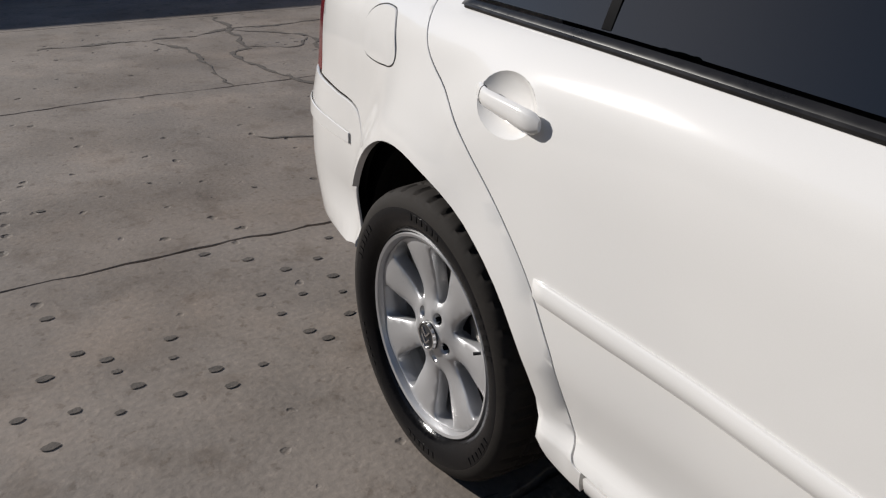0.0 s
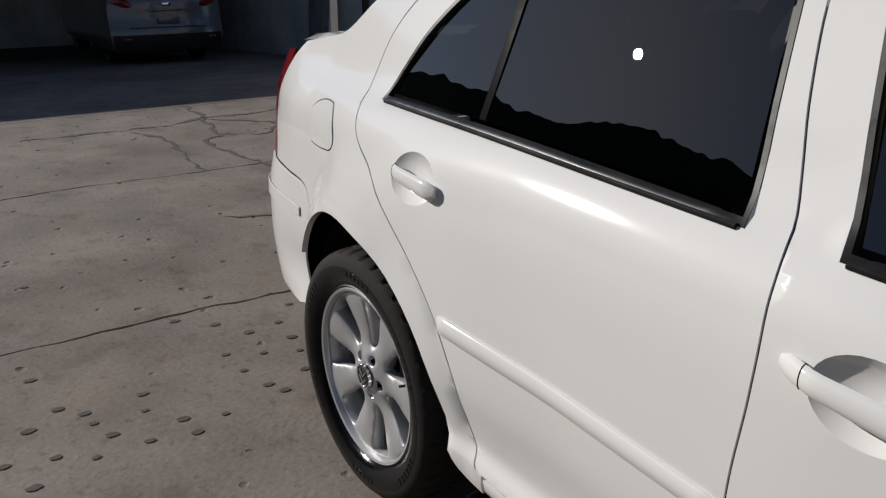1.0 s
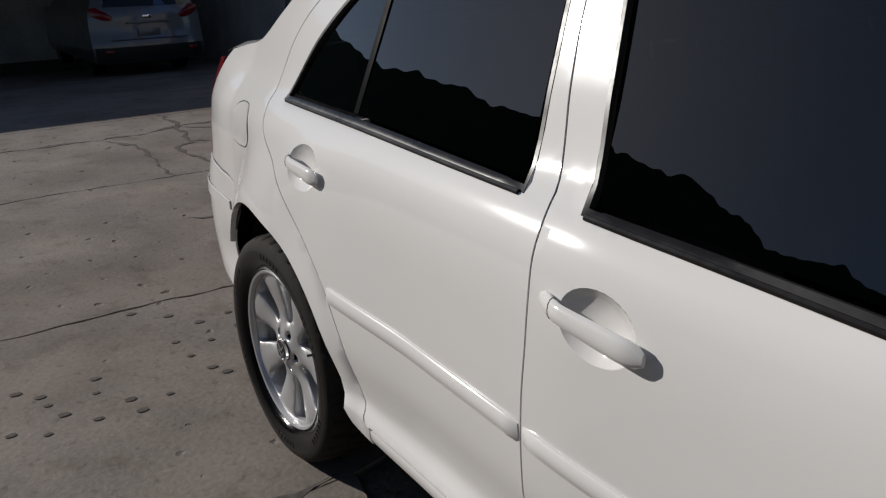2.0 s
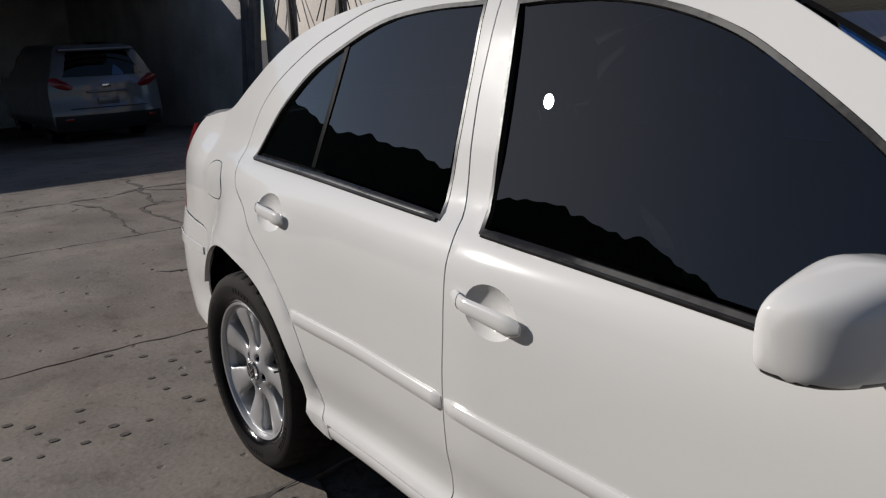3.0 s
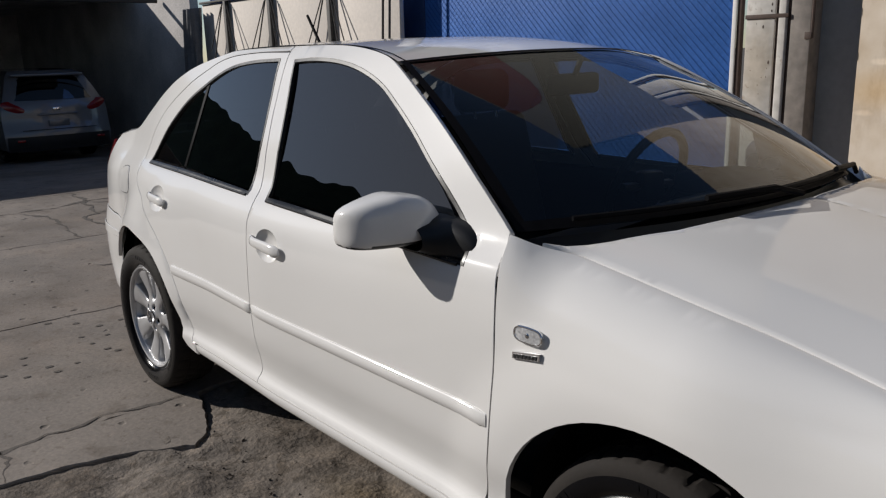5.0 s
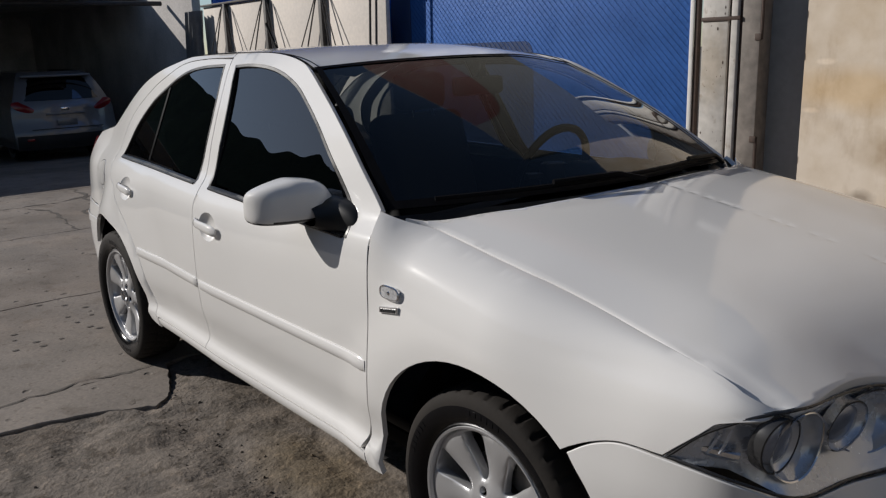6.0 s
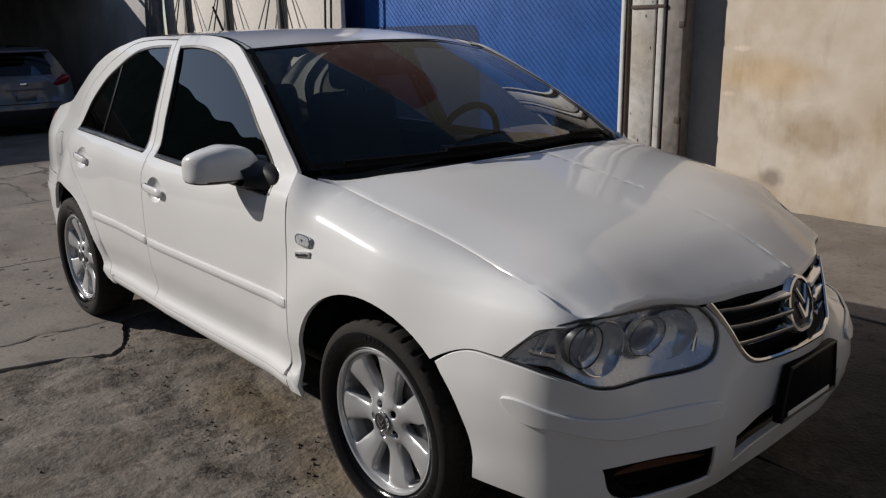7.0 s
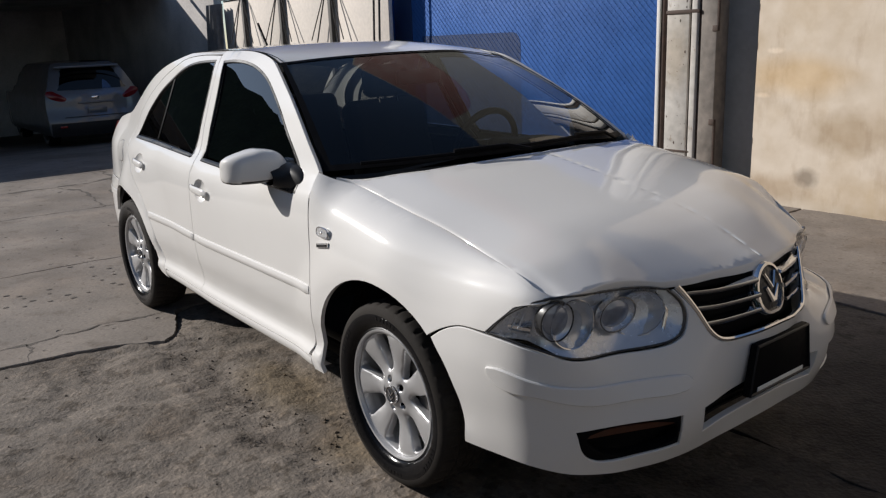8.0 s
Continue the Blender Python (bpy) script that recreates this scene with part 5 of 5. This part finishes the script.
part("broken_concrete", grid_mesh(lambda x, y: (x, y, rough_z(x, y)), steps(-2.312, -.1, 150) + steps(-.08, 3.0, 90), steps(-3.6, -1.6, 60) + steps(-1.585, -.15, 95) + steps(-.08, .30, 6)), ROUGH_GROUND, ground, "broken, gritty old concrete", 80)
rnd = random.Random(5)
bm = bmesh.new()
for k in range(420):
    if k < 260:
        q = rnd.random() * (len(TRENCH) - 1)
        a, b = TRENCH[int(q)], TRENCH[int(q) + 1]
        x, y = a[0] + (b[0] - a[0]) * (q % 1) + rnd.gauss(0, .09), a[1] + (b[1] - a[1]) * (q % 1) + rnd.gauss(0, .08)
    else:
        x, y = rnd.uniform(-2.0, 1.4), rnd.uniform(-2.6, -.7)
    r = .002 + .005 * rnd.random() ** 3
    m = Matrix.Translation((x, y, rough_z(x, y) + r * .3)) @ Euler((rnd.random() * 6, rnd.random() * 6, rnd.random() * 6)).to_matrix().to_4x4() @ Matrix.Diagonal((r * rnd.uniform(.8, 1.5), r, r * rnd.uniform(.5, .9), 1))
    bmesh.ops.create_icosphere(bm, subdivisions=1, radius=1.0, matrix=m)
part("gravel", bm, ROUGH_GROUND, ground, "loose grit on the broken floor", 20)["kind"] = "stuff"
part("broken_concrete", slab(-1.93, 3.0, -9.0, -3.61, ROUGH_GROUND, .022, 7, -.004), ROUGH_GROUND, ground)
part("broken_concrete", slab(-2.31, 3.0, .31, 1.9, ROUGH_GROUND, .022, 7, -.014), ROUGH_GROUND, ground, "broken concrete with the car's shadow put into its colour")
part("broken_concrete", slab(-1.18, 3.0, 1.91, 3.9, ROUGH_GROUND, .022, 7, -.004), CONCRETE, ground)
part("broken_concrete", slab(3.02, 12.0, -9.0, 3.9, ROUGH_GROUND, .02, 7, -.008), ROUGH_GROUND, ground)



def ribbon(points, wide, seed, bm):
    """A ragged crack filled with dirt."""
    line = curve2(points, 10, False)
    left, right = [], []
    for i, (x, y) in enumerate(line):
        a, b = line[max(i - 1, 0)], line[min(i + 1, len(line) - 1)]
        d = Vector((b[0] - a[0], b[1] - a[1])).normalized()
        x, y = x + .05 * noise.noise((x * 5, y * 5, seed)) + .03 * noise.noise((x * 17, y * 17, seed)), y + .05 * noise.noise((x * 5 + 4, y * 5, seed)) + .03 * noise.noise((x * 17, y * 17 + 3, seed))
        w = wide * max(.12, .5 + 1.1 * noise.noise((x * 9, y * 9, seed + 2))) * min(1, i / 3 + .1, (len(line) - 1 - i) / 3 + .1)
        left.append(bm.verts.new((x - d.y * w, y + d.x * w, ground_z(x) + .003)))
        right.append(bm.verts.new((x + d.y * w, y - d.x * w, ground_z(x) + .003)))
    for i in range(len(line) - 1):
        bm.faces.new((left[i], right[i], right[i + 1], left[i + 1]))


bm = bmesh.new()
for k, (wide, path) in enumerate((
        (.030, [(-7.5, -.9), (-7.49, -.37), (-7.52, -.03), (-7.51, .25), (-7.67, .5), (-7.63, .84), (-7.8, 1.6)]),
        (.034, [(-8.36, .54), (-7.68, .49), (-6.93, .36), (-6.75, .21), (-6.13, .24), (-5.6, .40)]),
        (.028, [(-7.38, -.13), (-6.96, -.03), (-6.32, -.07), (-5.92, -.11)]),
        (.026, [(-7.6, .5), (-7.1, .9), (-6.6, .8), (-6.2, 1.1)]),
        (.022, [(-6.93, .36), (-6.8, .7), (-7.1, .9)]),
        (.020, [(-4.9, -.35), (-4.7, .1), (-4.85, .5), (-4.6, .9)]),
        (.016, [(-2.32, -.74), (-2.318, -1.2), (-2.32, -1.7), (-2.318, -2.3), (-2.32, -3.0)]),
        (.010, [(-2.31, -1.5), (-2.2, -1.46), (-2.06, -1.5)]))):
    ribbon(path, wide, k, bm)
part("cracks", bm, SOIL_DARK, ground, "ragged dirt-filled cracks")["kind"] = "stuff"
rnd = random.Random(9)
bm = bmesh.new()
PITS = [(-3.11, -1.56), (-3.08, -1.44), (-3.20, -1.32), (-3.08, -1.10), (-3.19, -1.18), (-3.13, -.82), (-2.97, -1.51), (-3.04, -.99), (-3.29, -1.16), (-2.99, -1.09), (-3.02, -1.35), (-3.02, -1.21), (-3.11, -1.29), (-3.27, -1.33), (-3.34, -1.39), (-3.40, -.86), (-3.34, -.75), (-3.26, -.85), (-3.16, -.68), (-3.26, -1.48), (-3.07, -.79), (-3.52, -.73), (-3.54, -.61), (-3.40, -.62), (-3.29, -.64), (-3.67, -.51), (-3.65, -.81), (-3.76, -.92)]
for k in range(90):
    if k < len(PITS):
        x, y = PITS[k]
        r = .0085 + .006 * rnd.random()
    else:
        x, y = rnd.uniform(-7.2, -3.4), rnd.uniform(-3.2, -.2)
        r = .004 + .009 * rnd.random() ** 1.3
    ring = [bm.verts.new((x + r * (1.25 + .5 * noise.noise((math.cos(a) * 2, math.sin(a) * 2, k))) * math.cos(a) * .8, y + r * (1.25 + .5 * noise.noise((math.cos(a) * 2 + 5, math.sin(a) * 2, k))) * math.sin(a) * 1.2, ground_z(x) + .0026)) for a in steps(0, 2 * math.pi, 11)[:-1]]
    bm.faces.new(ring)
part("chips", bm, SOIL_DARK, ground, "small dark chipped hollows")["kind"] = "stuff"

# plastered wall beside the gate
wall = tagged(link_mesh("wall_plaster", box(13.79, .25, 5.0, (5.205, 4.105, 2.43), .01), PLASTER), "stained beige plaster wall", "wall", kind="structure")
# gate column
col = thing("gate_column", "chipped white steel gate column with rusty seams", "column", place=(-2.29, 3.79, 0))


part("column_face", box(.222, .20, 3.4, (-.035, .11, 1.65), .006), WHITE_STEEL, col)
part("column_groove", box(.028, .16, 3.4, (.090, .11, 1.65), .003), RUST, col)
part("column_lip", box(.060, .20, 3.4, (.135, .10, 1.65), .010, 3), WHITE_STEEL, col)
part("column_seam", box(.022, .16, 3.4, (.177, .105, 1.65), .003), RUST, col)
part("column_side", box(.148, .17, 3.4, (.262, .105, 1.65), .006), BROWN_STEEL, col, "brown-grey side of the column, darker than its face")
part("jamb_panel", box(.56, .06, 3.4, (.42, .36, 1.65), .004), JAMB_GREY, col, "grey jamb panel set back beside the column")
part("rust_band", box(.33, .012, .030, (.015, .004, 1.545), .003), RUST, col)
part("rust_band", box(.25, .012, .016, (.0, .005, .375), .003), RUST, col)
for z0, z1 in ((1.38, 1.72), (.22, .66)):
    part("hinge", tube([(.345, .03, z0), (.345, .03, z1)], .012, 8), RUST, col)
    for z in (z0 + .02, z1 - .02):
        part("hinge_leaf", box(.05, .012, .05, (.325, .018, z), .003), RUST, col)
rnd = random.Random(4)
for k in range(26):
    x, z = -.135 + .20 * rnd.random(), .3 + 1.6 * rnd.random()
    bm = bmesh.new()
    r = .003 + .009 * rnd.random() ** 3
    ring = [(x + r * (1 + .5 * noise.noise((math.cos(a) * 2, math.sin(a) * 2, k))) * math.cos(a) * .7, .0085, z + r * (1 + .5 * noise.noise((math.cos(a) * 2 + 5, math.sin(a) * 2, k))) * math.sin(a) * 1.5) for a in steps(0, 2 * math.pi, 10)[:-1]]
    bm.faces.new([bm.verts.new(p) for p in ring])
    part("paint_chip", bm, RUST, col)

# blue gate leaf with wire mesh before it
gate = thing("blue_gate", "blue steel yard gate faced with diamond wire mesh", "gate", place=(-4.323, 3.85, 0))


def at_gate(bm):
    bmesh.ops.translate(bm, verts=bm.verts, vec=(4.6, -3.78, 0))
    return bm


part("sheet", at_gate(box(3.65, .02, 3.3, (-4.675, 3.79, 1.70), .003)), BLUE, gate)
part("edge_strip", at_gate(box(.034, .016, 3.35, (-2.830, 3.768, 1.70), .004)), EDGE_WHITE, gate, "white painted edge strip")
part("edge_post", at_gate(box(.035, .05, 3.35, (-2.797, 3.80, 1.70), .004)), RUST, gate)
part("side_post", at_gate(box(.36, .06, 3.35, (-6.68, 3.80, 1.70), .006)), DARK_BLUE, gate)
pitch, x0, x1, z0, z1 = .066, -6.48, -2.85, .06, 3.3
# one wire direction is coloured darker for its shaded facets, the other lighter
for slope, thick, mat in ((1.0, .0008, BLUE), (-1.0, .0022, BLUE_WIRE)):
    bm = bmesh.new()
    k = x0 - (z1 - z0)
    while k < x1:
        a, b = max(x0, k), min(x1, k + z1 - z0)
        p, q = ((a, z0 + a - k), (b, z0 + b - k)) if slope > 0 else ((a, z1 - (a - k)), (b, z1 - (b - k)))
        if b > a + .02:
            tube([(p[0], 3.774 + .002 * slope, p[1]), (q[0], 3.774 + .002 * slope, q[1])], thick, 4, bm=bm)
        k += pitch
    part("wire_mesh", at_gate(bm), mat, gate, "blue diamond wire mesh")["kind"] = "stuff"
# thin darker sheet on the gate in place of a cast shadow
dark = curve2([(-6.30, .10, 1), (-6.30, 1.44, 1), (-4.70, 1.44), (-4.64, 1.42), (-4.60, 1.36), (-4.59, 1.28), (-4.59, .10, 1)], 4)
part("dark_panel", at_gate(sheet(dark, lambda x, z: (x, 3.7775, z), lip=.002, step=.4, edge=.001)), DARK_BLUE, gate, "darker blue sheet standing in for a round-cornered shadow")

# white panel fence with braced posts
fence = thing("panel_fence", "weathered white panel fence with dark steel posts and brace rods", "fence", place=(-9.5, 3.60, 0))


def at_fence(bm):
    bmesh.ops.translate(bm, verts=bm.verts, vec=(9.5, -3.72, 0))
    return bm


xs = [-11.22, -10.36, -9.09, -7.66, -6.34]
for a, b in zip(xs, xs[1:]):
    part("panel", at_fence(box(b - a - .02, .05, 2.5, ((a + b) / 2, 3.75, .90), .006)), WHITE_SHEET, fence)
for x in xs[1:-1]:
    part("post", at_fence(box(.070, .06, 2.33, (x, 3.69, .99), .006)), DARK_STEEL, fence)
    for s in (-1, 1):
        part("brace_rod", at_fence(tube([(x + s * .05, 3.66, 2.12), (x + s * .30, 3.60, 1.35)], .010, 6)), DARK_STEEL, fence)
        part("brace_rod", at_fence(tube([(x + s * .09, 3.66, 2.08), (x + s * .42, 3.60, 1.45)], .008, 6)), DARK_STEEL, fence)
part("top_rail", at_fence(box(4.9, .07, .030, (-8.78, 3.72, 2.170), .006)), DARK_STEEL, fence)
for x in (-6.54, -6.42):
    part("brace_rod", at_fence(tube([(x, 3.60, 1.2), (x + .06, 3.62, 2.3)], .014, 6)), DARK_STEEL, fence)
clad = thing("corrugated_cladding", "blue corrugated sheet cladding above the fence", "cladding", place=(-8.7, 3.95, 0))
bm = grid_mesh(lambda x, z: (x, .02 * math.sin(x * 2 * math.pi / .09), z), steps(-2.9, 2.25, 460), [0, 5.5])
part("sheet", bm, BLUE, clad)
part("rail", box(5.2, .06, .08, (-.3, .06, 2.4), .004), DARK_STEEL, clad)
cloth = thing("hanging_cloth", "grey cloth hanging from the end of the fence", "cloth", place=(-11.3, 3.48, 2.1))
part("drape", grid_mesh(lambda u, v: (-.30 * u - .05 * v + .05 * v * math.sin(9 * u), .05 * math.sin(14 * u + 2 * v) - .12 * v, -1.9 * v), steps(-.9, 1, 24), steps(0, 1, 10)), CLOTH, cloth)

# open shed in its own shade
shed = thing("open_shed", "dark open-fronted sheet-metal shed", "shed", place=(-13.0, -2.0, -.2))


def at_shed(bm):
    bmesh.ops.translate(bm, verts=bm.verts, vec=(13.0, 2.0, .2))
    return bm


part("roof", at_shed(box(10.0, 14.8, .12, (-18.0, -4.8, 2.62), .01)), SHED, shed)
part("roof", at_shed(box(8.4, 1.58, .12, (-18.8, 3.395, 2.62), .01)), SHED, shed)
part("back_wall", at_shed(box(.15, 16.6, 4.0, (-22.9, -4.0, .7), .01)), SHED, shed)
part("side_wall", at_shed(box(10.7, .15, 3.9, (-17.6, 3.95, .7), .01)), SHED, shed)
part("side_wall", at_shed(box(10.0, .15, 3.4, (-17.9, -12.1, .9), .01)), SHED, shed)
part("fascia", at_shed(box(.08, 14.6, .30, (-12.98, -4.8, 2.55), .01)), BROWN, shed, "brown canvas edge")
for y in (-9.0, -3.5):
    part("post", at_shed(box(.12, .12, 3.2, (-13.1, y, 1.1), .01)), DARK_STEEL, shed)
pipe = part("truss", at_shed(tube([(-13.4, -11, 2.35), (-13.4, 3.8, 2.35)], .04, 8)), DARK_STEEL, shed)

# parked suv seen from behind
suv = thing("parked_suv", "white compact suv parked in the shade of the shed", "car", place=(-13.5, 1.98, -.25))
HW = .83
body = [(.16, .70), (.24, .80), (.45, .83), (.70, .83), (.92, .815), (1.05, .76), (1.30, .66), (1.45, .58), (1.50, .50)]
lean = spline([(.16, .06), (.24, .0), (.45, -.04), (.70, .02), (.92, .04), (1.05, .10), (1.30, .26), (1.45, .42), (1.50, .58)])
half = spline(body)
bm = grid_mesh(lambda z, u: (-lean(z) - .10 * abs(u) ** 3, half(z) * u, z), [z for z in steps(.24, 1.50, 22)], steps(-1, 1, 24))
for s in (-1, 1):
    grid_mesh(lambda z, k: (-lean(z) - .10 - (4.0 - lean(z)) * k, s * half(z) * (1 - .1 * ease(.8, 1, k)), z if k < .6 else min(z, .95 + (.55 * (1 - ease(.6, .78, k)))), ), steps(.24, 1.50, 18), steps(0, 1, 18), bm)
grid_mesh(lambda x, u: (-.68 - 1.9 * x, .50 * u, 1.50 + .03 * (1 - u * u)), steps(0, 1, 6), steps(-1, 1, 10), bm)
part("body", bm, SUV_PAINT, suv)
part("rear_window", grid_mesh(lambda z, u: (-lean(z) - .10 * abs(u) ** 3 + .012, (half(z) - .055) * u, z), steps(1.03, 1.40, 8), steps(-1, 1, 16)), TINT, suv)
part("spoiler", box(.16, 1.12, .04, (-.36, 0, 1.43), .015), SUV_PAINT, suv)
part("lower_bumper", grid_mesh(lambda z, u: (-lean(z) - .10 * abs(u) ** 3 + .012, .80 * u, z), steps(.22, .46, 4), steps(-1, 1, 20)), PLASTIC, suv, "black lower bumper")
for s in (-1, 1):
    lampo = part("tail_lamp", grid_mesh(lambda a, q: (-lean(.92 + .13 * math.sin(a) * q) - .10 * abs((s * (.62 + .18 * q * math.cos(a))) / half(.9)) ** 3 + .018 - .02 * q, s * (.62 + .19 * q * math.cos(a)), .93 + .085 * q * math.sin(a) + .05 * q * math.cos(a)), steps(0, 2 * math.pi, 20), [.02, .5, .9, 1.0]), RED_LENS, suv, "red tail lamp")
    part("reflector", box(.02, .12, .04, (.055, s * .62, .40), .005), RED_LENS, suv)
    for x in (-.85, -3.2):
        t = part("wheel", lathe([(0, .02), (.20, .02), (.22, .0), (.30, .01), (.34, -.03), (.34, -.18), (.2, -.2)], (x, s * .74, .34), 32, outward=s), RUBBER, suv)
part("badge", box(.01, .13, .05, (-.028, 0, .88), .004), CHROME, suv)
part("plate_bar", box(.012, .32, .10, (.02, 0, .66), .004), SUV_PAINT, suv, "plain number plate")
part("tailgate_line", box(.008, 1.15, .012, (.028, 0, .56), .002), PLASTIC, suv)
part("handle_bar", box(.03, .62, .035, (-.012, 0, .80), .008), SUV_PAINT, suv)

# wall over the gate, with a red field that the windscreen mirrors
over = tagged(link_mesh("wall_over_gate", box(4.75, .20, 4.2, (-4.075, 4.22, 5.45), .01), GREY_PLASTER), "tall grey-beige plaster wall over the gate", "wall", kind="structure")
red = curve2([(-6.40, 5.00, 1), (-4.80, 5.00), (-3.90, 5.14), (-3.35, 5.50), (-3.06, 6.05), (-3.05, 7.50, 1), (-6.40, 7.50, 1)], 6)
part("painted_field", sheet(red, lambda x, z: (x, 4.116, z), lip=.004, step=.5, edge=.001), RED, over, "dull red painted field with a rounded corner")

# ridge of hills and trees across the yard, against the sun
SLOPE = spline([(-190, .17), (-166, .235), (-161, .252), (-157, .288), (-154, .308), (-150, .335), (-147, .366), (-145, .398), (-142, .424), (-138, .446), (-135, .464), (-130, .464), (-126, .468), (-123, .486), (-110, .49), (-50, .42)])


def ridge(u, v):
    az = radians(-185 + 130 * u)
    d = 46 / max(.35, math.cos(az - radians(-105)))
    h = d * SLOPE(math.degrees(az)) + .9 + .50 * noise.noise((u * 40, 5, 0)) + .30 * noise.noise((u * 160, 5, 3))
    return (-.9 + d * math.cos(az) * (1 + .25 * v), d * math.sin(az) * (1 + .25 * v), -1.6 + (h * 1.25 + 1.6) * v + .3 * noise.noise((u * 60, v * 12, 1)))


tagged(link_mesh("backdrop_hill", grid_mesh(ridge, steps(0, 1, 900), steps(0, 1, 14)), FOLIAGE), "dark wooded ridge behind the yard, against the sun", "hill", kind="structure")

# out of view, added as a reflector that brightens the car's nose
tagged(link_mesh("wall_yard", box(.25, 13.2, 3.4, (8.0, -2.4, 1.65), .01), GREY_PLASTER), "unseen grey plastered wall, added to bounce light onto the car's front", "wall", kind="structure")
